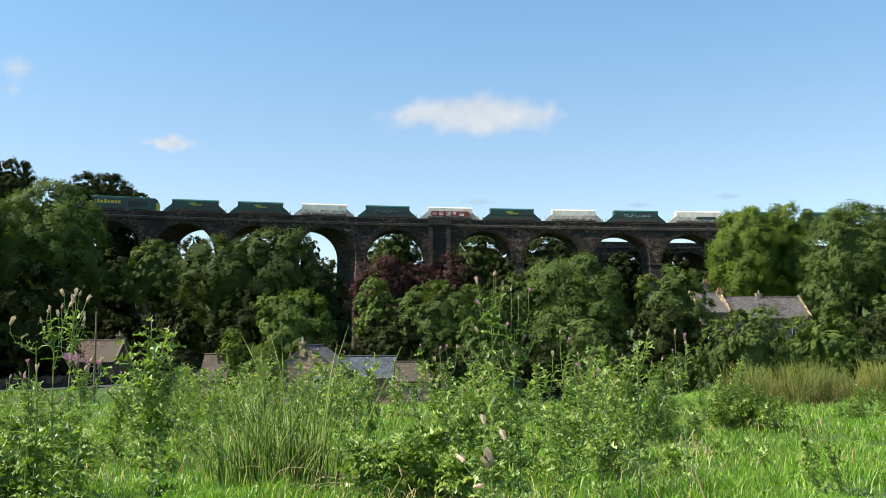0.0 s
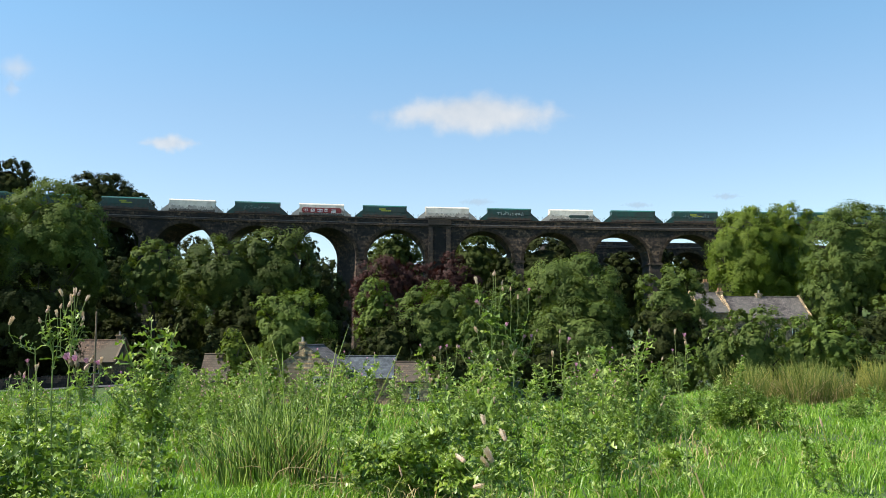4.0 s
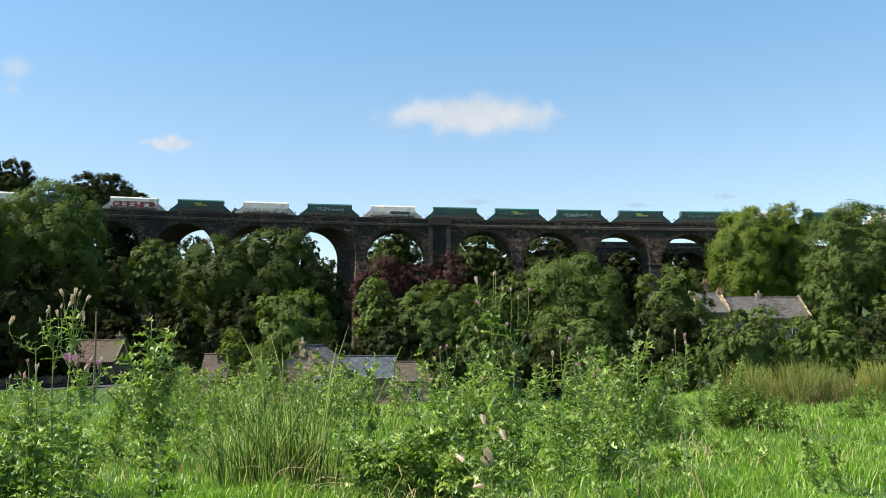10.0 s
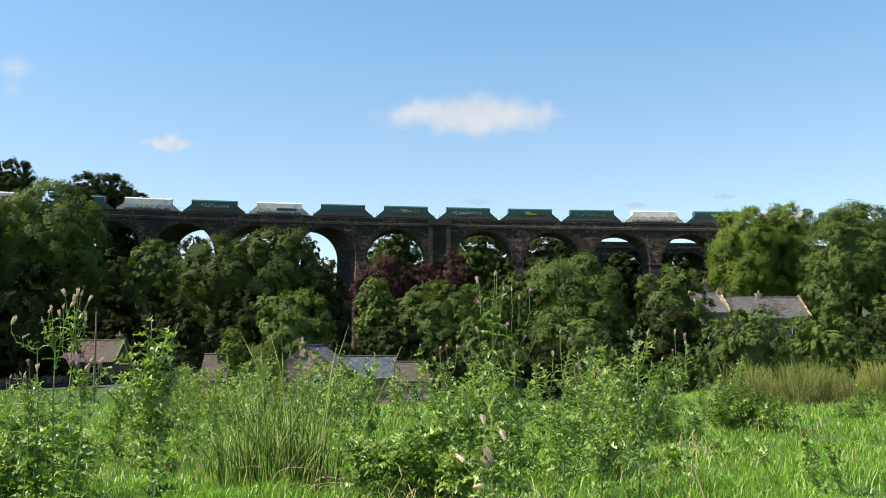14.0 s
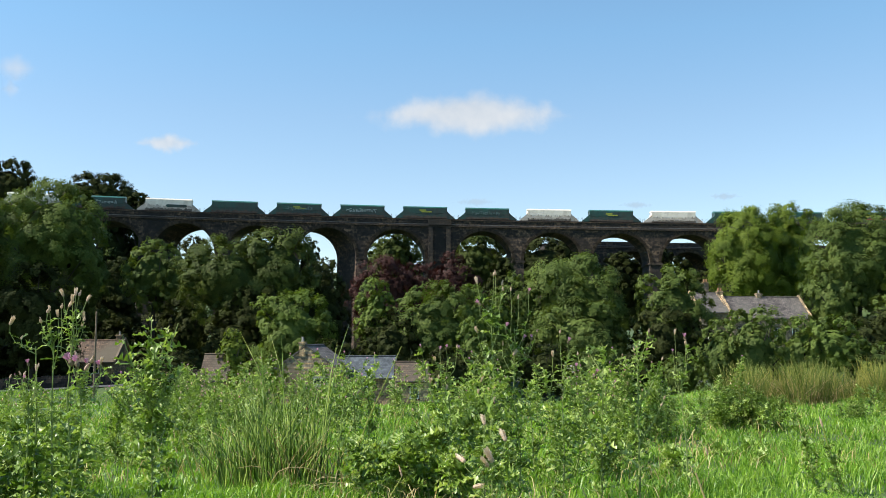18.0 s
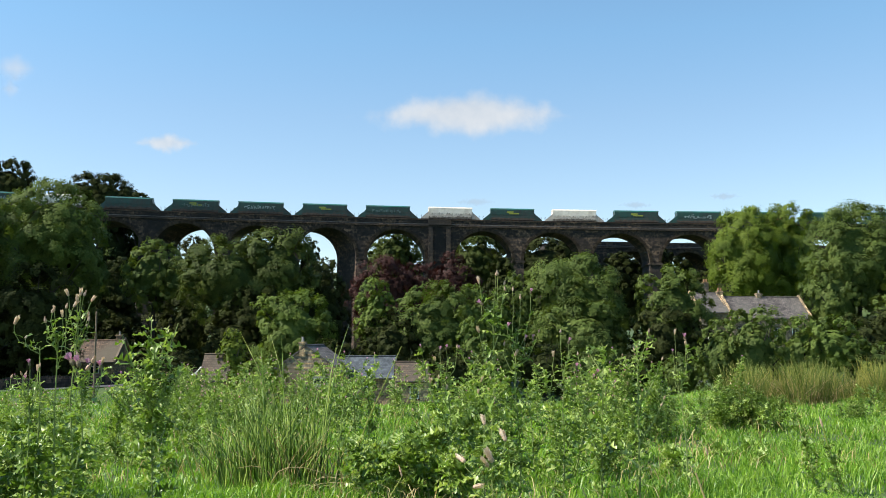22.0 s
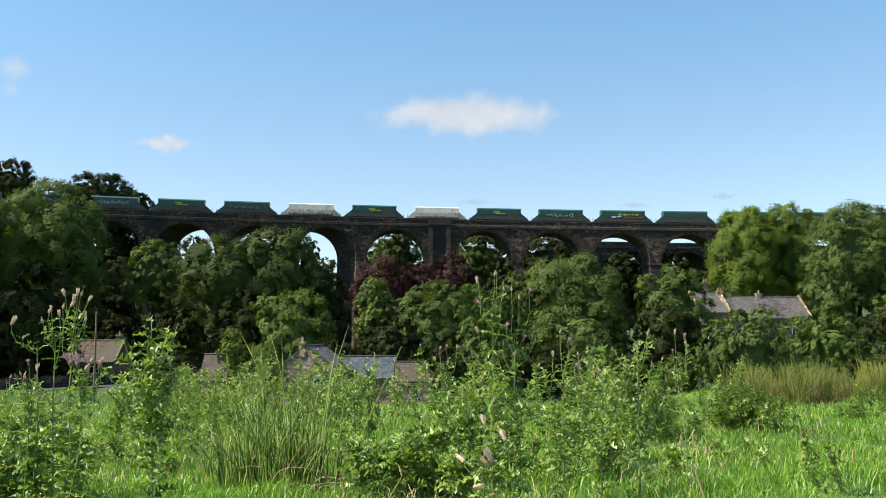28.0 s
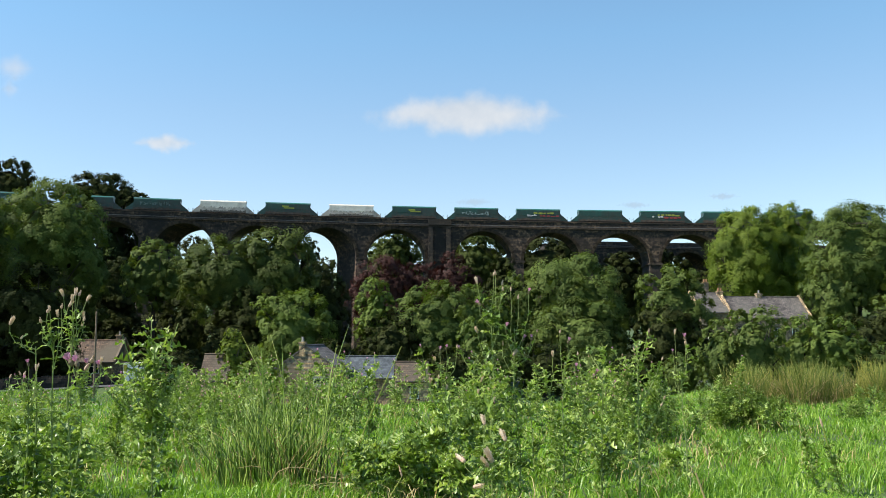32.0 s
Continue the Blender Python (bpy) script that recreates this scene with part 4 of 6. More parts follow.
def crown_points(rng, rx, ry, rz, count, lobe_r=0.33):
    """Leaf places and outward directions of a billowing crown about its centre: rounded lobes of leaf tufts over a dense core."""
    rad = np.array([rx, ry, rz])
    size = lobe_r * min(rx, rz)
    area = 4 * math.pi * (rx * rz + rx * ry + ry * rz) / 3
    lobes = int(np.clip(1.25 * area / (math.pi * size * size), 16, 80))
    # even spread of lobes over the crown, shaken
    k = np.arange(lobes) + 0.5
    cz = 1 - 1.86 * k / lobes
    az = k * 2.39996 + rng.uniform(0, 6.28)
    flat = np.sqrt(np.maximum(0, 1 - cz * cz))
    d = unit(np.stack([flat * np.cos(az), flat * np.sin(az), cz], 1) + rng.normal(size=(lobes, 3)) * 0.16)
    lr = rng.uniform(0.75, 1.3, size=lobes) * size
    lc = d * rad * rng.uniform(0.69, 0.86, size=(lobes, 1)) * (np.sum(np.abs(d) ** 2.7, axis=1) ** (-1 / 2.7))[:, None]
    tufts = max(7, int(count * 0.86) // (lobes * 30))
    which = np.repeat(np.arange(lobes), tufts)
    out = unit(d / rad)
    td = unit(rng.normal(size=(len(which), 3)) * 1.0 + out[which] * 1.0 + np.array([0, 0, 0.8]))
    tc = lc[which] + td * lr[which][:, None] * rng.uniform(0.75, 1.05, size=(len(which), 1))
    per = max(1, int(count * 0.86) // len(which))
    w2 = np.repeat(np.arange(len(which)), per)
    p = tc[w2] + np.clip(rng.normal(size=(len(w2), 3)), -1.8, 1.8) * lr[which][w2][:, None] * 0.125
    nrm = unit(td[w2] * 2.3 + rng.normal(size=(len(w2), 3)) * 0.42 + np.array([0, 0, 0.3]))
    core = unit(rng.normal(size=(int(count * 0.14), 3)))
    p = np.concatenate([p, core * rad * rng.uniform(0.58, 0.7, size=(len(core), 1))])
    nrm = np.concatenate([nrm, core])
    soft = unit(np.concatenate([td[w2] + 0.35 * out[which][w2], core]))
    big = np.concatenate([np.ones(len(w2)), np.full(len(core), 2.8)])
    for k, full in enumerate(rad):
        p[:, k] *= full / np.percentile(np.abs(p[:, k]), 99.5)
    p[:, 2] += rz - np.percentile(p[:, 2], 99.85)
    return p, nrm, soft, big, lc, lr


def tree(x, y, top, r, bottom, leaf, label, seed, density=26.0, size=0.3, lobe_r=0.33, depth=None, name="tree", group="trees in the valley"):
    """A broadleaved tree or bush: tapered trunk, limbs into the lobes, and a crown of separate leaves."""
    rng = np.random.default_rng(seed)
    z0 = float(ground_z(x, y))
    t = thing(name, pose(x, y, z0), label, "bush" if name == "bush" else "tree", group)
    rz = (top - bottom) / 2
    mid = (top + bottom) / 2 - z0
    ry = depth or r * 0.85
    far = y > 185 or x < -75
    density, size = (density * 1.0, size * 0.9) if far else (density * 1.6, size * 0.62)
    count = int(4 * math.pi * ((r * rz + r * ry + ry * rz) / 3) * density)
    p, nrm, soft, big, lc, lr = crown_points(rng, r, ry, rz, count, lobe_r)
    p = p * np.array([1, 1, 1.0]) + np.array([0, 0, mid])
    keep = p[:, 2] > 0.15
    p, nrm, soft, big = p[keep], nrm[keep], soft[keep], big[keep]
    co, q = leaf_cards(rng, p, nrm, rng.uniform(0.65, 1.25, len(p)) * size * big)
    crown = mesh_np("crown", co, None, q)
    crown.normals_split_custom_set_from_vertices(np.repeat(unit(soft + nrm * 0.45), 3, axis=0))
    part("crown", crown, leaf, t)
    bm = bmesh.new()
    h = max(0.6, mid)
    base = min(0.45, max(0.09, 0.035 * (top - z0)))
    knee = Vector((rng.uniform(-0.2, 0.2), rng.uniform(-0.2, 0.2), h * 0.55))
    tube(bm, [(0, 0, -0.3), (0, 0, h * 0.12), knee, (0, 0, h + rz * 0.5)], [base * 1.5, base, base * 0.75, base * 0.25], 9)
    part("trunk", bm, M_BARK, t)
    order = np.argsort(-lr)[:7]
    for i in order:
        e = Vector(lc[i]) + Vector((0, 0, mid))
        s = knee.lerp(Vector((0, 0, h + rz * 0.2)), float(rng.uniform(0, 0.8)))
        m = s.lerp(e, 0.5) + Vector((0, 0, -0.06 * r))
        part("limb", tube(bmesh.new(), [s, m, e], [base * 0.4, base * 0.25, base * 0.08]), M_BARK, t)
    return t


def build_trees():
    L, LL, LY, LD, LC, LM = M_LEAF, M_LEAF_LIGHT, M_LEAF_YELLOW, M_LEAF_DARK_SHADED, M_LEAF_COPPER, M_LEAF_DEEP
    dark, green, bright = "broadleaved tree in dense, dark-toned summer leaf", "tall green broadleaved tree in full summer leaf", "bright green sunlit tree with a billowing crown"
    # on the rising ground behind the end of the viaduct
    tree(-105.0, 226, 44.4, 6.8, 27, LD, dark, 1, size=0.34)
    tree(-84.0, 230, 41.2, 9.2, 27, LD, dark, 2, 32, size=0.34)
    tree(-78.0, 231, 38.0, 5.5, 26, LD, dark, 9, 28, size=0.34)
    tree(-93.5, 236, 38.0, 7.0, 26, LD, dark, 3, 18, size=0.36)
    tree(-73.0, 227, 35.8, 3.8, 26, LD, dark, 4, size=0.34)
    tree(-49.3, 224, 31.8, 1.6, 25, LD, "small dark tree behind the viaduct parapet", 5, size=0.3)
    # valley side, before the viaduct
    tree(-50.6, 123, 21.6, 7.1, 5.0, L, green, 11, 30)
    # unseen tree beyond the left edge of view, added to cast shade
    tree(-63.6, 116, 25.5, 7.6, -3.0, L, green, 54, 26)
    # low trees added where deep shade lies, painted by their dark leaves
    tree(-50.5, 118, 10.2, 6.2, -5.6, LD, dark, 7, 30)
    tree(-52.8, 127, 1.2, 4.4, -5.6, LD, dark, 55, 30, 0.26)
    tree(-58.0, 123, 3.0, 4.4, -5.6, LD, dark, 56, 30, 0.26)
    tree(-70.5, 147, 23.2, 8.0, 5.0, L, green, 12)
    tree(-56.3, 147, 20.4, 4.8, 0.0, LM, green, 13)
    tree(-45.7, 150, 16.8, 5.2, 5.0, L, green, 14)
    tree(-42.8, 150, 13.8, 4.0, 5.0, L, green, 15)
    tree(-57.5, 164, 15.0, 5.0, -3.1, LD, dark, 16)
    # under the canopy: its shade is put into these trees' leaf colour
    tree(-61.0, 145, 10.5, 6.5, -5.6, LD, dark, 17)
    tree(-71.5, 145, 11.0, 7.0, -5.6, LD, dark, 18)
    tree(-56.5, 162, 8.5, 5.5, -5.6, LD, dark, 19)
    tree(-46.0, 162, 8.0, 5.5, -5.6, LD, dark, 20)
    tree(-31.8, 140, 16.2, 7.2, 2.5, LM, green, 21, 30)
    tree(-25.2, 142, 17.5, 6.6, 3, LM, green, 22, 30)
    # dark leaf here paints the shade below the two big crowns
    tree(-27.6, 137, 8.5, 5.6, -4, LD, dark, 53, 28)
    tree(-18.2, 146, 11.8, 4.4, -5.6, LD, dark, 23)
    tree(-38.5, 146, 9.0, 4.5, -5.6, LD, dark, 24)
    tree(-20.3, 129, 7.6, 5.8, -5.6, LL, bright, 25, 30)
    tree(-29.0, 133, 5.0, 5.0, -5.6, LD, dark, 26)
    tree(-11.1, 178, 16.4, 7.0, -2, LC, "copper beech with dark purple leaves", 27, 24)
    tree(1.7, 180, 17.2, 5.8, -2, LC, "copper beech with dark purple leaves", 28, 24)
    tree(-4.8, 183, 15.5, 4.0, -2, LC, "copper beech with dark purple leaves", 29, 22)
    tree(-9.3, 130, 9.3, 3.0, -5.6, LL, bright, 30, 28)
    tree(-1.2, 130, 8.9, 6.0, -5.6, L, green, 31, 28)
    tree(3.4, 131, 8.4, 3.6, -5.6, LL, bright, 32, 26)
    tree(7.6, 133, 8.0, 4.0, -5.6, L, green, 33, 26)
    tree(3.9, 112, 3.6, 2.5, -5.6, LL, bright, 34)
    tree(-7.0, 127, 4.5, 4.5, -5.6, LD, dark, 35)
    tree(11.6, 136, 10.5, 4.2, -5.6, L, green, 36, 30)
    tree(18.9, 134, 13.1, 7.9, -5.6, L, green, 37, 30)
    tree(18.6, 128, 6.5, 6.5, -5.6, L, green, 38, 26)
    tree(32.3, 133, 11.3, 5.8, -5.6, L, green, 39, 30)
    tree(30.0, 129, 5.5, 5.0, -5.6, LD, dark, 40)
    tree(36.0, 131, 2.2, 2.6, -5.6, LD, dark, 41)
    tree(58.6, 179, 25.7, 8.9, 4, LY, "large yellow-green lime tree rising behind the cottages", 42, 30)
    tree(67.0, 183, 27.2, 6.6, 6, LY, "large yellow-green lime tree rising behind the cottages", 43, 24)
    tree(68.3, 156, 23.6, 8.6, 4, L, green, 44, 30)
    tree(77.5, 158, 21.5, 7.5, -2, L, green, 45, 24)
    tree(62.5, 152, 14.0, 5.2, -2.5, L, green, 46, 28)
    tree(72.0, 146, 11.0, 6.0, -3.6, L, green, 47, 24)
    tree(31.2, 96, 4.2, 3.4, -5.6, L, green, 48, 34, 0.24)
    tree(28.2, 97, 3.0, 2.5, -5.6, L, green, 57, 34, 0.24)
    tree(34.6, 104, 2.2, 3.0, -5.6, L, green, 58, 34, 0.24)
    tree(37.4, 99, 3.5, 3.0, -5.6, LL, bright, 49, 34, 0.24)
    tree(40.0, 98, 3.3, 3.4, -4, LL, bright, 50, 34, 0.24)
    tree(47.0, 105, 3.5, 4.5, -4, LD, dark, 51, 28, 0.26)
    tree(52.5, 108, 5.0, 4.5, -4, LD, dark, 52, 28, 0.26)
    # behind the viaduct, seen through the arches; shade there put into leaf colour
    tree(-12.4, 240, 31.0, 8.0, 7, LM, green, 60, 20, 0.36)
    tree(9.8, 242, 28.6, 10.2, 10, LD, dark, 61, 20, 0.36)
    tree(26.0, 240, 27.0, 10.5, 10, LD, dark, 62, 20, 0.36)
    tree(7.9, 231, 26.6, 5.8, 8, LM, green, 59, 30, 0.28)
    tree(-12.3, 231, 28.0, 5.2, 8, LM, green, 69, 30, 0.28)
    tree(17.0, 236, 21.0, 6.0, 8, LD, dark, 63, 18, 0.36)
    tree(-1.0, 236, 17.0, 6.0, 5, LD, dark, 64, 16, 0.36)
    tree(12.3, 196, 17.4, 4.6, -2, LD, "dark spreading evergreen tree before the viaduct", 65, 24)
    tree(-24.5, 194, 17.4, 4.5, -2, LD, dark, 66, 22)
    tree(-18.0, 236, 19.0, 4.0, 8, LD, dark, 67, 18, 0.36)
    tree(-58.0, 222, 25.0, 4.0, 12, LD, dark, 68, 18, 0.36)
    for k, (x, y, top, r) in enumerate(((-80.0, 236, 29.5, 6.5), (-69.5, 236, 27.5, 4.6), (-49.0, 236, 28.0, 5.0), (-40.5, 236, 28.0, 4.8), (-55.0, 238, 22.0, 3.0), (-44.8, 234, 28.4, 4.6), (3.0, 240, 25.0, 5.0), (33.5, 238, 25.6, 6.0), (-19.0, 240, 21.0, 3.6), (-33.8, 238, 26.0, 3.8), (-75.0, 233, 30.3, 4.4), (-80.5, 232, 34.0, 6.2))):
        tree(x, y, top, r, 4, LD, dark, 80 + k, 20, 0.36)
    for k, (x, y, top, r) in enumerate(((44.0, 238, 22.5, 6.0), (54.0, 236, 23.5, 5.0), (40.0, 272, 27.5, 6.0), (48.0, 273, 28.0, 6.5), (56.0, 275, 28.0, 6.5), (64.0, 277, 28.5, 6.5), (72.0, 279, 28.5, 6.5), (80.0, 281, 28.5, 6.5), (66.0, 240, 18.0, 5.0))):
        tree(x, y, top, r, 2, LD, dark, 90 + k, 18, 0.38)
    # unseen woods added past the bend of the road, to shade the valley side
    for k, (x, y, top, r) in enumerate(((-84.0, 146, 24.0, 8.0), (-88.0, 134, 25.0, 8.0), (-83.0, 122, 20.0, 7.5), (-79.0, 160, 22.0, 8.0), (-99.0, 148, 27.0, 9.0), (-98.0, 130, 26.0, 9.0), (-74.0, 136, 19.0, 8.0), (-77.5, 151, 20.0, 7.5))):
        tree(x, y, top, r, -4, L, green, 100 + k, 18)
    # undergrowth below the trees
    for k, (x, y, top, r) in enumerate(((1.0, 108, 0.2, 3.2), (6.0, 107, 0.8, 3.2), (11.5, 108, 0.6, 3.4), (16.5, 107, 0.2, 3.0), (21.5, 107, -0.4, 3.0), (26.0, 104, -0.6, 2.8), (-3.0, 110, -1.0, 2.6), (44.0, 97, 0.6, 3.0), (47.5, 95, 1.2, 3.0))):
        tree(x, y, top, r, -6, L if k % 2 else LD, "dense green hedgerow bush below the trees", 110 + k, 30, 0.24, name="bush", group="hedgerow bushes")
    # bushes over shaded ground, the shade put into their leaf colour
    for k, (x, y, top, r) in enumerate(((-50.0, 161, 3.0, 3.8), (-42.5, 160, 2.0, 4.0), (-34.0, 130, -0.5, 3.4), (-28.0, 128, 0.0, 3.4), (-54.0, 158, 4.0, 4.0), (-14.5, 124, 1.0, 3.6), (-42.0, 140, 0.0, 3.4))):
        tree(x, y, top, r, -5.5, LD, "undergrowth below the trees, their shade put into its dark leaves", 130 + k, 26, 0.26, name="bush", group="hedgerow bushes")
    # bushes by the houses
    tree(-22.9, 104, 2.0, 1.7, -5.6, LY, "pointed light green bush beside the barn", 70, 40, 0.2, name="bush", group="bushes by the houses")
    tree(-18.0, 96, -0.4, 2.6, -5.6, LY, "clipped bright green hedge by the gabled house", 71, 40, 0.18, name="bush", group="bushes by the houses")
    tree(-31.0, 108, -0.6, 3.0, -5.6, LD, "dark green bush by the road", 72, 30, 0.2, name="bush", group="bushes by the houses")


build_trees()


# ------------------------------------------------------------ the field: grass
def blades(rng, x, y, z, h, width, lean, material, name):
    n = len(x)
    a = rng.uniform(0, 2 * np.pi, n)
    face = rng.uniform(0, 2 * np.pi, n)
    wx, wy = np.cos(face) * width / 2, np.sin(face) * width / 2
    bx, by = np.cos(a) * lean * h, np.sin(a) * lean * h
    root = np.stack([x, y, z], 1)
    w = np.stack([wx, wy, np.zeros(n)], 1)
    midp = root + np.stack([bx * 0.3, by * 0.3, h * 0.55], 1)
    tip = root + np.stack([bx, by, h * (1 - 0.35 * lean)], 1)
    co = np.stack([root - w, root + w, midp + w * 0.8, midp - w * 0.8, tip], 1).reshape(-1, 3)
    i = np.arange(n) * 5
    q = np.stack([i, i + 1, i + 2, i + 3], 1)
    t = np.stack([i + 3, i + 2, i + 4], 1)
    me = mesh_np(name, co, q, t)
    me.materials.append(material)
    return me


def patchy(x, y):
    return 0.5 + 0.5 * np.sin(x * 1.7 + 1.3 * np.sin(y * 0.9)) * np.sin(y * 1.1 + 0.8 * np.sin(x * 1.3))


def build_grass():
    rng = np.random.default_rng(7)
    xs, ys, hs, ws = [], [], [], []
    for y0, y1, per, hh, ww in ((3.4, 6.5, 1500, 0.15, 0.008), (6.5, 10, 900, 0.145, 0.0095), (10, 16, 520, 0.14, 0.012), (16, 30, 210, 0.15, 0.017)):
        half = 0.52 * y1 + 0.6
        n = int((y1 - y0) * 2 * half * per)
        x, y = rng.uniform(-half, half, n), rng.uniform(y0, y1, n)
        ok = np.abs(x) < 0.52 * y + 0.6
        x, y = x[ok], y[ok]
        xs.append(x), ys.append(y)
        hs.append(hh * rng.uniform(0.35, 1.2, len(x)) * (0.45 + 0.8 * patchy(x * 1.6, y * 1.6)) * (0.75 + 0.5 * patchy(x * 5.1 + 2, y * 4.7)))
        ws.append(np.full(len(x), ww) * rng.uniform(0.7, 1.3, len(x)))
    y = np.concatenate([rng.uniform(30, 90, 9000), rng.uniform(88, 105.8, 16000)])
    x = y * rng.uniform(-0.5, -0.24, len(y))
    xs.append(x), ys.append(y), hs.append(rng.uniform(0.14, 0.45, len(x)) * (0.4 + 1.1 * patchy(x * 0.6, y * 0.5))), ws.append(np.full(len(x), 0.07))
    # coarser grass round about, beside and behind the camera's place
    x, y = rng.uniform(-16, 16, 34000), rng.uniform(-8, 16, 34000)
    ok = (np.abs(x) > 0.52 * y + 0.5) & (np.hypot(x, y) > 1.6)
    x, y = x[ok], y[ok]
    xs.append(x), ys.append(y), hs.append(0.15 * rng.uniform(0.4, 1.2, len(x))), ws.append(np.full(len(x), 0.02))
    x, y, h, w = map(np.concatenate, (xs, ys, hs, ws))
    z = ground_z(x, y) - 0.01
    tagged(new("grass", blades(rng, x, y, z, h, w, rng.uniform(0.15, 1.05, len(x)), M_GRASS, "grass")), "lush uneven green pasture grass", "grass", kind="stuff")
    n = 6500
    y = 3.4 + 20 * rng.random(n) ** 1.5
    x = rng.uniform(-1, 1, n) * (0.52 * y + 0.5)
    ok = patchy(x * 0.8 + 3, y * 0.7) > 0.42
    x, y = x[ok], y[ok]
    z = ground_z(x, y)
    tagged(new("dry_grass", blades(rng, x, y, z, rng.uniform(0.1, 0.28, len(x)), np.full(len(x), 0.007), rng.uniform(0.4, 1.2, len(x)), M_STRAW, "dry_grass")), "scattered dry straw-coloured grass stalks", "grass", kind="stuff")


build_grass()


# ------------------------------------------------------------ the field: thistles
def thistle_leaf_arrays(rng, length, width, lobes=None, droop=0.5, curl=0.35):
    """A spiny, lobed leaf along +x: corners and quads."""
    lobes = lobes or (3 if length < 0.085 else 4 if length < 0.13 else 6 if length < 0.18 else 8)
    st = 2 * lobes + 1
    t = np.linspace(0, 1, st)
    prof = np.sin(np.pi * np.clip(t * 0.9 + 0.08, 0, 1)) ** 0.7
    wd = width * prof * np.where(np.arange(st) % 2 == 1, 1.0, 0.24) * rng.uniform(0.75, 1.2, st)
    wd[-1] = 0.004
    x = t * length
    z = length * (0.32 * t - droop * t * t) + length * 0.05 * rng.uniform(-1, 1, st)
    bend = rng.uniform(-0.35, 0.35) * length * t * t
    sweep = np.where(np.arange(st) % 2 == 1, 0.06 * length, 0.0)
    wav = rng.uniform(-1.1, 1.5, st)
    mid = np.stack([x, bend, z], 1)
    left = np.stack([x + sweep, bend + wd, z + wd * (curl + wav)], 1)
    right = np.stack([x + sweep, bend - wd, z + wd * (curl + wav[::-1])], 1)
    co = np.stack([mid, left, right], 1).reshape(-1, 3)
    q = []
    for i in range(st - 1):
        a, b = i * 3, i * 3 + 3
        q += [(a, b, b + 1, a + 1), (a, a + 2, b + 2, b)]
    return co, np.array(q)


def head_meshes(kind, rng):
    bm = bmesh.new()
    bmesh.ops.create_uvsphere(bm, u_segments=7, v_segments=4, radius=0.5)
    for v in bm.verts:
        slim = 0.0135
        v.co = Vector((v.co.x * slim, v.co.y * slim, 0.009 + v.co.z * 0.022))
    inv = bpy.data.meshes.new("flower_head")
    bm.to_mesh(inv)
    bm.free()
    inv.materials.append(M_INVOL if kind == "purple" else M_DEADBUD)
    n = {"purple": 34, "fluff": 70, "bud": 14}[kind]
    co, tr = [], []
    for i in range(n):
        a, r = rng.uniform(0, 6.28), math.sqrt(rng.uniform(0, 1))
        d = Vector((math.cos(a) * r, math.sin(a) * r, 0))
        side = Vector((-math.sin(a), math.cos(a), 0)) * (0.0016 if kind != "fluff" else 0.0012)
        b = d * 0.004 + Vector((0, 0, 0.016))
        if kind == "fluff":
            e = Vector((d.x * 0.009, d.y * 0.009, 0.012 + 0.026 * rng.uniform(0.3, 1.0)))
            b = d * 0.006 + Vector((0, 0, 0.004))
        else:
            wide, tall = (0.011, 0.016) if kind == "purple" else (0.003, 0.008)
            e = d * wide + Vector((0, 0, 0.019 + tall * rng.uniform(0.7, 1.0)))
        k = len(co)
        co += [tuple(b), tuple(e + side), tuple(e - side)]
        tr.append((k, k + 1, k + 2))
    flo = mesh_np("floret_tuft", co, None, tr)
    flo.materials.append({"purple": M_FLORET, "fluff": M_FLUFF, "bud": M_DEADBUD}[kind])
    return inv, flo


HEAD_RNG = np.random.default_rng(77)
HEADS = {k: head_meshes(k, HEAD_RNG) for k in ("purple", "fluff", "bud")}


def add_head(parent, at, way, kind, scale=1.0):
    inv, flo = HEADS[kind]
    h = new("flower_head", inv)
    h.parent = parent
    h.matrix_basis = Matrix.LocRotScale(at, Vector(way).to_track_quat("Z", "Y"), (scale, scale, scale))
    f = new("floret_tuft", flo)
    f.parent = h
    return h


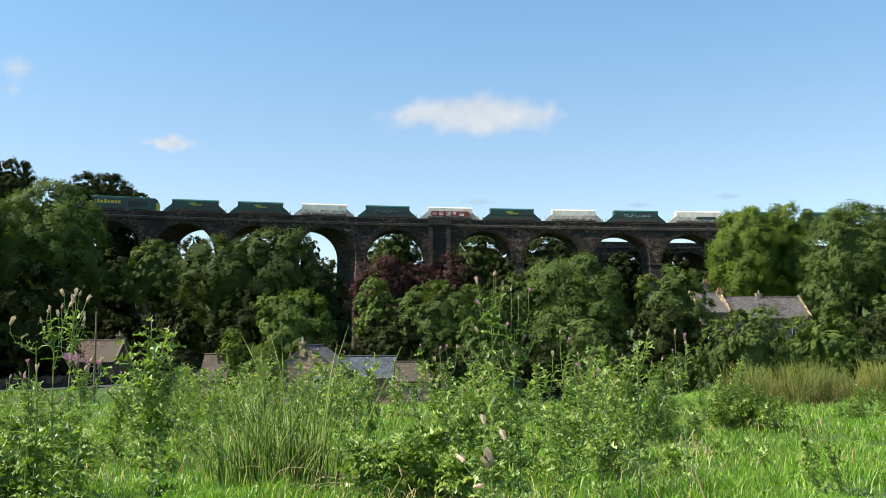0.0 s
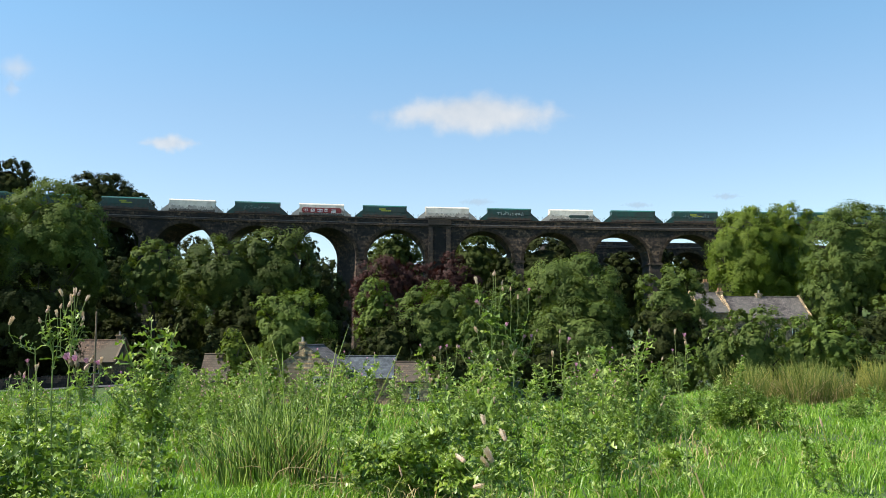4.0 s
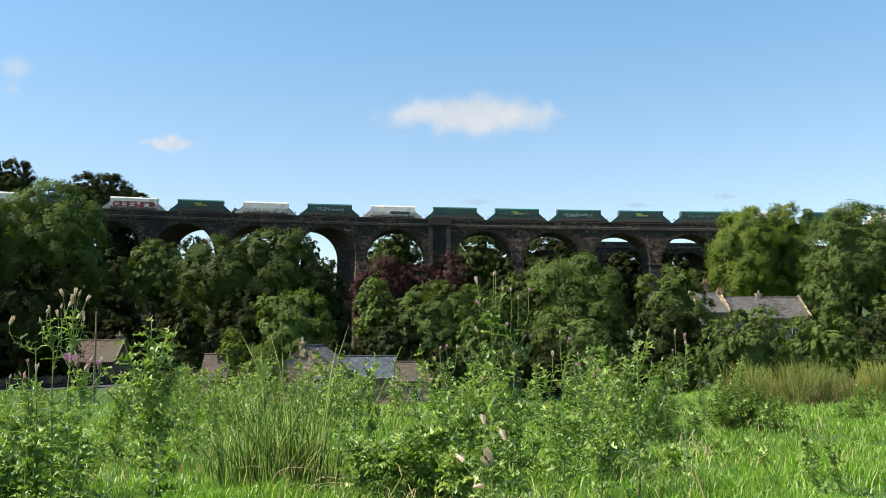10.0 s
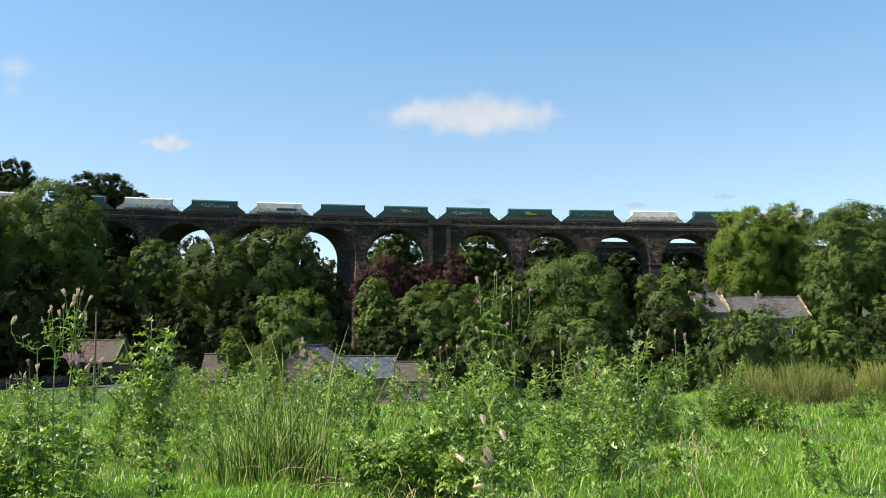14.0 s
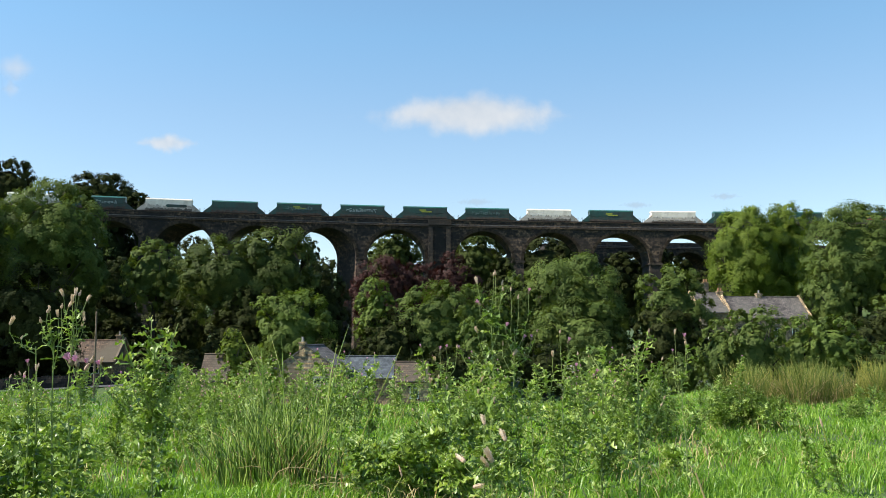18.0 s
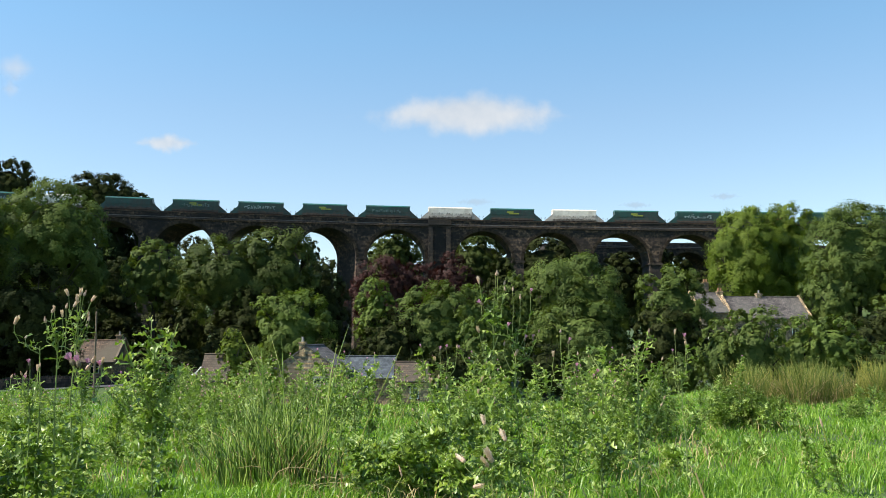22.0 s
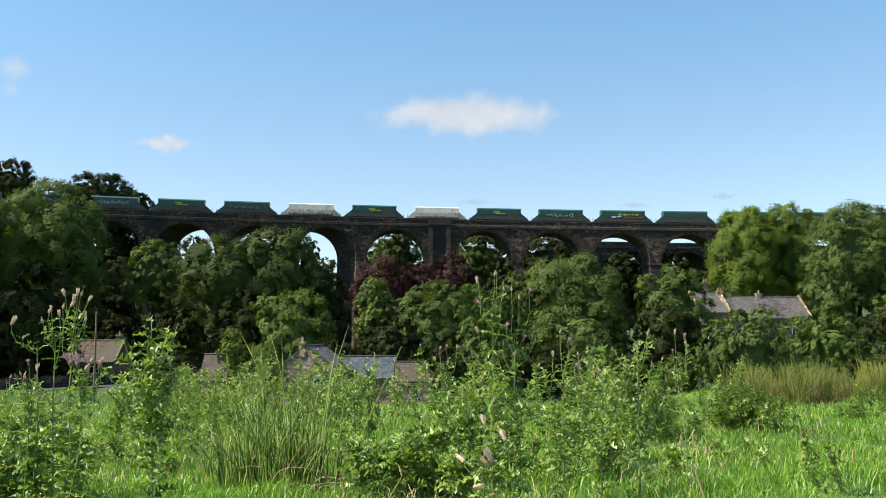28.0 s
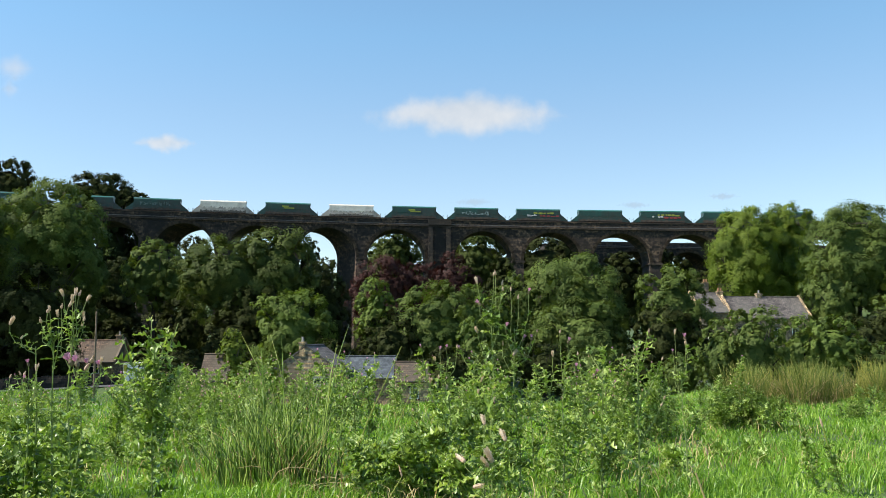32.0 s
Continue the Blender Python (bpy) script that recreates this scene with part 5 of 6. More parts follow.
def thistle(seed, height, leaves, leaf_len, shoots, heads, label, lean=0.06, top_bare=0.0, spread=0.8, lead=None, name="thistle", wide=1.0):
    """A creeping thistle: stem, wavy leaves in a spiral, side shoots that end in heads."""
    rng = np.random.default_rng(seed)
    t = thing(name, None, label, "thistle", "thistles in the field")
    stem = bmesh.new()
    a0 = rng.uniform(0, 6.28)
    lv = lead or (math.cos(a0) * lean, math.sin(a0) * lean)
    path = [Vector((lv[0] * height * k * k, lv[1] * height * k * k, height * k)) for k in (0, 0.25, 0.5, 0.75, 1.0)]

    def along(u):
        return Vector((lv[0] * height * u * u, lv[1] * height * u * u, height * u))

    r0 = 0.0045 + 0.004 * height
    tube(stem, path, [r0 * (1 - 0.17 * i) for i in range(5)])
    part("stem", stem, M_STALK, t)
    co_all, q_all, base = [], [], 0

    def leaf_at(p, yaw, length, width, pitch):
        nonlocal base
        co, q = thistle_leaf_arrays(rng, length, width, droop=rng.uniform(0.25, 0.6))
        cp, sp, cy, sy = math.cos(pitch), math.sin(pitch), math.cos(yaw), math.sin(yaw)
        x = co[:, 0] * cp - co[:, 2] * sp
        z = co[:, 0] * sp + co[:, 2] * cp
        co = np.stack([x * cy - co[:, 1] * sy, x * sy + co[:, 1] * cy, z], 1) + np.array(p)
        co_all.append(co)
        q_all.append(q + base)
        base += len(co)

    yaw = rng.uniform(0, 6.28)
    leaves = int(leaves * 1.45)
    for i in range(leaves):
        u = 0.04 + (0.96 - top_bare) * (i + 0.5) / leaves
        yaw += 2.4 + rng.uniform(-0.3, 0.3)
        ln = leaf_len * 0.7 * (1.0 - 0.35 * u) * rng.uniform(0.5, 1.3)
        leaf_at(along(u), yaw, ln, ln * rng.uniform(0.17, 0.28) * wide, rng.uniform(-0.25, 0.5) + 0.35 * u)
    tips = [(along(1.0), Vector((lv[0], lv[1], 1)))]
    for i in range(shoots):
        u = rng.uniform(0.25, 0.9)
        b = along(u)
        aa = rng.uniform(0, 6.28)
        ln = height * rng.uniform(0.2, 0.42)
        out = Vector((math.cos(aa) * spread, math.sin(aa) * spread, 1)).normalized()
        m = b + out * ln * 0.55
        e = m + (out + Vector((0, 0, 0.5))).normalized() * ln * 0.45
        part("side_shoot", tube(bmesh.new(), [b, m, e], [r0 * 0.5, r0 * 0.42, r0 * 0.3], 5), M_STALK, t)
        for k in range(9 if top_bare < 0.2 else 4):
            w = rng.uniform(0.1, 0.95)
            l2 = leaf_len * rng.uniform(0.25, 0.58)
            leaf_at(b.lerp(m, w) if w < 0.5 else m.lerp(e, 2 * w - 1), rng.uniform(0, 6.28), l2, l2 * 0.23 * wide, rng.uniform(0.0, 0.9))
        tips.append((e, e - m))
    for k in range(6 if top_bare < 0.2 else 0):
        l2 = leaf_len * rng.uniform(0.3, 0.5)
        leaf_at(along(rng.uniform(0.9, 1.0)), rng.uniform(0, 6.28), l2, l2 * 0.26, rng.uniform(0.5, 1.2))
    tagged(part("leafage", mesh_np("leafage", np.concatenate(co_all), np.concatenate(q_all)), M_THISTLE, t), kind="stuff")
    if heads:
        for i, (p, way) in enumerate(tips):
            add_head(t, p, way, heads[i % len(heads)], float(rng.uniform(0.85, 1.15)))
            if rng.random() < 0.15:
                add_head(t, p + Vector((rng.uniform(-0.02, 0.02), rng.uniform(-0.02, 0.02), -0.02)), way + Vector((rng.uniform(-0.5, 0.5), rng.uniform(-0.5, 0.5), 0)), heads[(i + 1) % len(heads)], 0.85)
    return t


def on_field(x, y, dz=0.0):
    return float(ground_z(x, y)) + dz


def plant(t, x, y, turn=0.0, scale=1.0):
    tilt = 0.26 * math.sin(turn * 7.3) if turn else 0.0
    t.matrix_basis = Matrix.LocRotScale((x, y, on_field(x, y, -0.02)), Euler((tilt, tilt * 0.7, turn)), (scale, scale, scale))
    return t


HEROES = []


def moved(tips, dx, dz):
    return [(x + dx, z + dz, kind, size) for x, z, kind, size in tips]


def spray(seed, x, y, label, tips, fork=0.6, leaves=18, top=None):
    """A branched thistle on the spot x, y whose shoots end in heads at the given places (x, level, kind, size)."""
    rng = np.random.default_rng(seed)
    z0 = on_field(x, y, -0.02)
    t = thing("thistle", pose(x, y, z0), label, "thistle", "thistles in the field")
    mean = sum(p[0] for p in tips) / len(tips) - x
    low = min(p[1] for p in tips) - z0
    high = max(p[1] for p in tips) - z0
    head = Vector((mean * 0.8, 0.0, low * 0.55 + high * 0.3))
    if top:
        head = Vector((top[0] - x, 0.0, top[1] - z0))
    bow = Vector((float(rng.uniform(-0.03, 0.03)), 0, 0))
    part("stem", tube(bmesh.new(), [(0, 0, 0), head * 0.35 + bow, head * 0.7 - bow * 0.6, head], [0.0055, 0.0045, 0.0036, 0.0026]), M_STALK, t)
    cos, qs, n = [], [], 0

    def leaf(p, ln, pitch):
        nonlocal n
        co, q = thistle_leaf_arrays(rng, ln, ln * rng.uniform(0.14, 0.22), droop=rng.uniform(0.3, 0.7))
        yaw = rng.uniform(0, 6.28)
        xx = co[:, 0] * math.cos(pitch) - co[:, 2] * math.sin(pitch)
        zz = co[:, 0] * math.sin(pitch) + co[:, 2] * math.cos(pitch)
        cos.append(np.stack([xx * math.cos(yaw) - co[:, 1] * math.sin(yaw), xx * math.sin(yaw) + co[:, 1] * math.cos(yaw), zz], 1) + np.array(p))
        qs.append(q + n)
        n += len(co)

    for _ in range(int(leaves * 1.6)):
        leaf(head * float(rng.uniform(0.05, 1.0)), float(rng.uniform(0.05, 0.12)), float(rng.uniform(-0.2, 0.6)))
    for _ in range(26 if top and leaves > 3 else 0):
        leaf(head * float(rng.uniform(0.05, 0.62)), float(rng.uniform(0.06, 0.15)), float(rng.uniform(-0.1, 0.7)))
    for tx, tz, kind, size in tips:
        e = Vector((tx - x, float(rng.uniform(-0.05, 0.05)), tz - z0))
        u = float(rng.uniform(0.82, 1.0) if top else rng.uniform(0.5, 0.97)) * min(1.0, (e.z - 0.02) / head.z)
        s0 = head * u + bow * (0.5 - u)
        out = e - s0
        m1 = s0 + out * 0.35 + Vector((out.x * 0.35 + float(rng.uniform(-0.012, 0.012)), 0, -0.05 * out.length))
        m2 = s0 + out * 0.7 + Vector((out.x * 0.22 + float(rng.uniform(-0.012, 0.012)), 0, -0.02 * out.length))
        part("side_shoot", tube(bmesh.new(), [s0, m1, m2, e], [0.0026, 0.0021, 0.0017, 0.0015], 5), M_STALK, t)
        for _ in range(6 if top else 10):
            leaf(s0.lerp(m2, float(rng.uniform(0.0, 1.0 if top else 1.25))), float(rng.uniform(0.025, 0.06 if top else 0.085)), float(rng.uniform(0.1, 0.9)))
        m = m2 + Vector((float(rng.uniform(-0.03, 0.03)), float(rng.uniform(-0.03, 0.03)), 0))
        add_head(t, e, (e - m) + Vector((0, 0, 0.015 if size < 2.2 else -0.005)), kind, size * 0.66)
    tagged(part("leafage", mesh_np("leafage", np.concatenate(cos), np.concatenate(qs)), M_THISTLE, t), kind="stuff")
    return t



def thistle_patch(variants, places):
    """The thistles farther off, grown together: leafage, stalks and heads."""
    t = thing("thistle_patch", pose(0, 0, 0), "far patch of green thistles with mauve heads", "thistle", kind="stuff")
    bulk = {}
    shapes = []
    for v in variants:
        pieces = []
        for o in [v] + list(v.children_recursive):
            if o.type != "MESH":
                continue
            m, up = o.matrix_basis.copy(), o.parent
            while up and up != v:
                m = up.matrix_basis @ m
                up = up.parent
            me = o.data
            co = np.empty(len(me.vertices) * 3)
            me.vertices.foreach_get("co", co)
            co = co.reshape(-1, 3) @ np.array(m.to_3x3()).T + np.array(m.translation)
            faces = [tuple(p.vertices) for p in me.polygons]
            pieces.append((me.materials[0], co, np.array([f for f in faces if len(f) == 4]).reshape(-1, 4), np.array([f for f in faces if len(f) == 3]).reshape(-1, 3)))
        shapes.append(pieces)
    for v, x, y, turn, s in places:
        tilt = 0.26 * math.sin(turn * 7.3)
        m = Matrix.LocRotScale((x, y, on_field(x, y, -0.02)), Euler((tilt, tilt * 0.7, turn)), (s, s, s))
        rot, at = np.array(m.to_3x3()).T, np.array(m.translation)
        for mat, co, q, tr in shapes[v]:
            b = bulk.setdefault(mat.name, [mat, [], [], [], 0])
            b[1].append(co @ rot + at)
            b[2].append(q + b[4])
            b[3].append(tr + b[4])
            b[4] += len(co)
    names = {M_THISTLE.name: "leafage", M_STALK.name: "stalks"}
    for key, (mat, co, q, tr, n) in bulk.items():
        q, tr = np.concatenate(q).astype(int), np.concatenate(tr).astype(int)
        me = mesh_np("thistle_bulk", np.concatenate(co), q if len(q) else None, tr if len(tr) else None)
        tagged(part(names.get(key, "flower_heads"), me, mat, t), kind="stuff")


def build_thistles():
    leafy = "leafy green creeping thistle with spiny wavy leaves"
    flowering = "tall creeping thistle with small mauve flower heads"
    variants = [
        thistle(1, 0.42, 22, 0.17, 3, (), leafy), thistle(2, 0.5, 26, 0.18, 4, (), leafy), thistle(3, 0.36, 20, 0.19, 2, (), leafy),
        thistle(4, 0.58, 28, 0.17, 5, (), leafy), thistle(5, 0.48, 24, 0.16, 4, (), leafy),
        thistle(6, 0.78, 28, 0.17, 5, ("purple", "bud"), flowering), thistle(7, 0.86, 30, 0.17, 5, ("bud", "purple", "fluff"), flowering), thistle(8, 0.74, 32, 0.18, 5, (), leafy)]
    coarse = "broad-leaved dark green thistle with spiny crinkled leaves"
    variants += [thistle(11, 0.38, 11, 0.29, 4, (), coarse, spread=1.1), thistle(12, 0.46, 12, 0.3, 5, (), coarse, spread=1.0), thistle(13, 0.3, 10, 0.32, 3, (), coarse, spread=1.2)]
    used, far = set(), []
    rng = np.random.default_rng(21)
    # clumps: centre in plan, size, number, share of flowering ones, share of broad-leaved ones
    clumps = [(-2.5, 5.7, 0.4, 0.5, 11, 0.0, 0.7), (-2.85, 6.7, 0.5, 0.6, 11, 0.0, 0.5), (-0.3, 6.5, 0.48, 0.5, 13, 0.0, 0.8), (0.05, 7.2, 0.4, 0.5, 9, 0.0, 0.6),
              (-3.7, 8.8, 0.8, 1.3, 28, 0.15, 0.15), (-2.9, 8.0, 0.4, 0.8, 12, 0.1, 0.2), (-2.6, 11.5, 0.9, 1.2, 24, 0.7, 0.0), (-2.3, 13.5, 1.0, 0.8, 18, 0.6, 0.0),
              (-0.6, 9.6, 0.9, 0.9, 20, 0.5, 0.1), (0.35, 8.4, 0.6, 0.8, 16, 0.5, 0.15), (1.0, 9.6, 0.9, 1.0, 20, 0.35, 0.2), (1.1, 7.6, 0.5, 0.6, 7, 0.2, 0.3),
              (2.05, 11.4, 0.8, 0.8, 36, 0.6, 0.0), (3.9, 12.8, 0.62, 0.4, 34, 0.12, 0.15), (6.8, 15.4, 0.5, 0.5, 10, 0.0, 0.0), (2.7, 6.7, 0.12, 0.12, 2, 0.0, 0.0),
              (0.0, 12.0, 2.2, 1.0, 18, 0.8, 0.0), (-4.4, 11.4, 1.2, 0.9, 30, 0.6, 0.0), (-4.1, 9.8, 0.8, 0.9, 30, 0.3, 0.1), (-3.0, 10.0, 0.6, 0.8, 14, 0.3, 0.0), (-5.0, 12.6, 1.3, 0.7, 14, 0.7, 0.0),
              (-1.6, 15.0, 1.9, 1.2, 40, 0.7, 0.0), (-3.6, 15.0, 0.9, 0.9, 20, 0.8, 0.0), (0.5, 15.4, 1.6, 1.0, 28, 0.6, 0.0)]
    # lawns that stay open between the clumps: bounds of x / y and of y
    lawns = [(-0.26, -0.11, 4.0, 6.9), (-0.374, -0.344, 6.9, 20.0), (-0.07, -0.005, 7.6, 15.2), (0.07, 0.13, 8.2, 12.0), (-0.36, -0.24, 4.0, 7.6)]
    for cx, cy, sx, sy, n, fl, br in clumps:
        for _ in range(n):
            x, y = cx + rng.normal() * sx * 0.6, cy + rng.normal() * sy * 0.6
            if y < 5.0 or any(a < x / y < b and c < y < d for a, b, c, d in lawns):
                continue
            v = int(rng.integers(5, 8)) if rng.random() < fl else int(rng.integers(0, 5))
            if rng.random() < br:
                v = int(rng.integers(8, 11))
            s, turn = float(rng.uniform(0.75, 1.15)) * (0.8 if cy < 7.2 and v < 8 else 0.97) * (0.8 if x / y < -0.37 and v < 8 else 1.0), float(rng.uniform(0, 6.28))
            if cy > 10.5:
                far.append((v, x, y, turn, s))
            elif v not in used:
                used.add(v)
                plant(variants[v], x, y, turn, s)
            else:
                plant(copy_thing(variants[v], Matrix.Identity(4)), x, y, turn, s)
    thistle_patch(variants, far)
    for v in set(range(len(variants))) - used:
        plant(variants[v], -3.6 + 0.12 * v, 8.4, 1.0 + v, 0.8)
    # low rosettes in the open grass
    rosette = thistle(9, 0.14, 14, 0.26, 0, (), "low rosette of broad spiny thistle leaves", wide=1.2)
    for k in range(18):
        y = float(rng.uniform(6.2, 9.0))
        x = y * float(rng.uniform(-0.42, -0.24) if k % 3 == 0 else rng.uniform(-0.1, 0.4))
        plant(rosette if k == 0 else copy_thing(rosette, Matrix.Identity(4)), x, y, float(rng.uniform(0, 6.28)), float(rng.uniform(0.5, 1.0)))
    # single plants that stand out against the trees
    seeded = "tall thistle gone to seed with pale brown heads"
    a = spray(51, -1.72, 4.4, seeded, [(-1.745, 1.095, "fluff", 1.5), (-1.737, 1.07, "fluff", 1.6), (-1.70, 1.1, "fluff", 1.5), (-1.688, 1.098, "bud", 1.6), (-1.668, 1.075, "fluff", 1.4),
              (-1.683, 0.996, "fluff", 1.4), (-1.667, 0.983, "bud", 1.5), (-1.69, 0.957, "bud", 1.4), (-1.77, 1.04, "bud", 1.5)], leaves=7, top=(-1.705, 0.95))
    b = spray(52, -1.8, 4.45, seeded, [(-1.868, 1.025, "bud", 1.7), (-1.834, 1.02, "bud", 1.7), (-1.874, 0.973, "bud", 1.7), (-1.79, 1.002, "fluff", 1.4), (-1.765, 1.05, "fluff", 1.5), (-1.835, 1.035, "fluff", 0.9)], leaves=7, top=(-1.815, 0.915))
    b2 = spray(60, -1.86, 4.45, seeded, [(-2.02, 0.965, "fluff", 1.9), (-1.965, 0.9, "bud", 1.0)], leaves=4, top=(-1.9, 0.865))
    c = spray(53, -1.65, 4.35, "thistle with an open purple flower and pink buds", moved([(-1.735, 0.818, "purple", 3.0), (-1.705, 0.812, "purple", 2.6), (-1.68, 0.808, "purple", 2.0), (-1.655, 0.832, "bud", 2.2), (-1.67, 0.8, "bud", 2.0),
              (-1.722, 0.86, "bud", 1.6), (-1.6, 0.8, "purple", 2.0), (-1.594, 0.83, "fluff", 1.3)], 0.05, -0.04), leaves=18, top=(-1.65, 0.71))
    c2 = spray(61, -1.9, 4.4, "thistle with small mauve heads and buds", [(-1.9, 0.775, "purple", 1.5), (-1.885, 0.752, "fluff", 1.3), (-1.945, 0.73, "bud", 1.3), (-1.925, 0.735, "bud", 1.2), (-1.915, 0.71, "purple", 1.1), (-1.87, 0.77, "bud", 1.2), (-2.0, 0.72, "bud", 1.1)], leaves=12, top=(-1.9, 0.6))
    d = plant(thistle(34, 1.0, 40, 0.2, 15, (), "large leafy thistle with a drooping bright green top", spread=0.55, lead=(-0.05, 0.0)), -1.68, 5.6)
    e = spray(54, 0.3, 5.7, "tall thistle with dry brown heads above the rest", [(0.205, 1.23, "fluff", 1.9), (0.315, 1.28, "bud", 1.9), (0.30, 1.275, "bud", 1.7), (0.35, 1.22, "bud", 1.7), (0.225, 1.1, "purple", 1.9), (0.205, 0.935, "fluff", 1.8), (0.36, 1.188, "bud", 1.6)], leaves=42, top=(0.285, 1.06))
    f = spray(55, 0.45, 5.75, "tall thistle with small mauve heads", [(0.455, 1.14, "bud", 1.6), (0.41, 1.19, "bud", 1.5), (0.515, 1.17, "purple", 1.6), (0.38, 0.96, "purple", 1.9), (0.48, 0.885, "purple", 1.9), (0.53, 0.89, "purple", 1.7), (0.42, 0.8, "fluff", 1.8), (0.36, 0.86, "bud", 1.6), (0.56, 0.94, "bud", 1.3)], leaves=46, top=(0.43, 0.95))
    g = spray(56, 0.72, 5.9, "tall thistle with small mauve heads", [(0.725, 0.935, "bud", 1.5), (0.77, 0.87, "purple", 1.8), (0.82, 0.71, "purple", 1.9), (0.94, 0.68, "purple", 1.9), (0.68, 0.79, "fluff", 1.6)], leaves=40, top=(0.75, 0.74))
    h = spray(57, 1.64, 6.5, "thin thistle with one dull red flower spike", [(1.65, 0.89, "purple", 2.2), (1.65, 0.86, "bud", 2.4), (1.59, 0.93, "fluff", 1.6), (1.57, 0.8, "purple", 1.4)], fork=0.75, leaves=10)
    k = spray(58, 0.06, 6.1, "tall thistle with small mauve heads", [(0.02, 0.83, "purple", 1.6), (-0.02, 0.82, "purple", 1.5), (0.09, 0.84, "bud", 1.6), (-0.05, 0.76, "fluff", 1.6), (-0.08, 0.62, "fluff", 1.7)], leaves=34, top=(0.03, 0.68))
    plant(thistle(39, 0.98, 30, 0.19, 5, (), leafy, lead=(0.03, 0)), 1.0, 6.1)
    plant(thistle(40, 1.0, 24, 0.15, 4, ("bud",), leafy, lead=(0, 0)), 1.26, 6.2)
    spray(59, 0.2, 4.45, "dry broken thistle with woolly pale seed heads", [(0.195, 0.50, "fluff", 2.2), (0.29, 0.43, "fluff", 2.6), (0.1, 0.33, "fluff", 2.8), (0.225, 0.34, "fluff", 3.0), (0.21, 0.31, "fluff", 2.6), (0.14, 0.22, "fluff", 2.4)], leaves=3, top=(0.19, 0.33))
    dry = thing("dry_stalk", pose(1.22, 4.55, on_field(1.22, 4.55)), "bleached broken thistle stalk lying in the grass", "stalk")
    part("stem", tube(bmesh.new(), [(0.1, 0, 0.0), (0.03, 0, 0.2), (-0.03, 0, 0.38)], [0.006, 0.006, 0.004]), M_STRAW, dry)
    for x, y, pts in ((2.85, 6.9, [(0.02, 0, 0.0), (-0.03, 0, 0.14), (-0.09, 0, 0.3), (-0.13, 0, 0.46)]), (1.9, 7.4, [(0, 0, 0), (0.05, 0, 0.1), (0.13, 0, 0.2)]), (-0.35, 5.9, [(0, 0, 0), (0.03, 0, 0.1), (0.1, 0, 0.22)])):
        stalk = thing("dry_stalk", pose(x, y, on_field(x, y)), "pale dry grass stalk standing in the pasture", "stalk")
        part("stem", tube(bmesh.new(), pts, [0.005] * (len(pts) - 1) + [0.003]), M_RUSH_PALE, stalk)
        part("seed_ear", tube(bmesh.new(), [pts[-1], Vector(pts[-1]) + Vector((-0.008, 0, 0.03)), Vector(pts[-1]) + Vector((-0.02, 0, 0.07))], [0.005, 0.008, 0.002]), M_DEADBUD, stalk)
    HEROES.extend([(a, 1.0), (b, 1.0), (b2, 1.0), (c, 0.35), (c2, 0.35), (e, 0.45), (f, 0.45), (g, 0.15)])


build_thistles()


# ------------------------------------------------------------ the field: rushes
def rush_tussock(label, seed, n, height, spread, green, dead_share, m, thick=1.0):
    rng = np.random.default_rng(seed)
    t = thing("rush_tussock", m, label, "rushes", "rush tussocks in the field")
    for nm, mat, cnt in (("green_growth", green, int(n * (1 - dead_share))), ("dead_growth", M_STRAW, int(n * dead_share))):
        if not cnt:
            continue
        a = rng.uniform(0, 2 * np.pi, cnt)
        r = np.sqrt(rng.uniform(0, 1, cnt))
        dead = nm == "dead_growth"
        h = height * (0.4 + 0.6 * rng.random(cnt) ** 1.6) * (0.75 if dead else 1.0)
        out = height * rng.uniform(0.02, 0.3, cnt) * (0.4 + r) * (1.6 if dead else 1.0)
        root = np.stack([np.cos(a), np.sin(a)], 1) * (r * spread)[:, None]
        a = a + rng.normal(size=cnt) * 1.2
        dirs = np.stack([np.cos(a), np.sin(a)], 1)
        co, q, tr = [], [], []
        w = (0.0048 if not dead else 0.0036) * thick
        for i in range(cnt):
            side = np.array([-dirs[i, 1], dirs[i, 0], 0])
            fwd = np.array([dirs[i, 0], dirs[i, 1], 0])
            k = len(co)
            for u, ww in ((0, 1.2), (0.4, 1.0), (0.75, 0.75)):
                p = np.array([root[i, 0] + dirs[i, 0] * out[i] * u * u, root[i, 1] + dirs[i, 1] * out[i] * u * u, h[i] * (u - 0.12 * u * u)])
                for ang in (0.0, 2.09, 4.19):
                    co.append(p + (side * math.cos(ang) + fwd * math.sin(ang)) * w * ww)
            co.append(np.array([root[i, 0] + dirs[i, 0] * out[i], root[i, 1] + dirs[i, 1] * out[i], h[i] * 0.88]))
            for ring in (0, 3):
                for s in range(3):
                    q.append((k + ring + s, k + ring + (s + 1) % 3, k + ring + 3 + (s + 1) % 3, k + ring + 3 + s))
            for s in range(3):
                tr.append((k + 6 + s, k + 6 + (s + 1) % 3, k + 9))
        tagged(part(nm, mesh_np(nm, np.array(co), np.array(q), np.array(tr)), mat, t), kind="stuff")
    return t


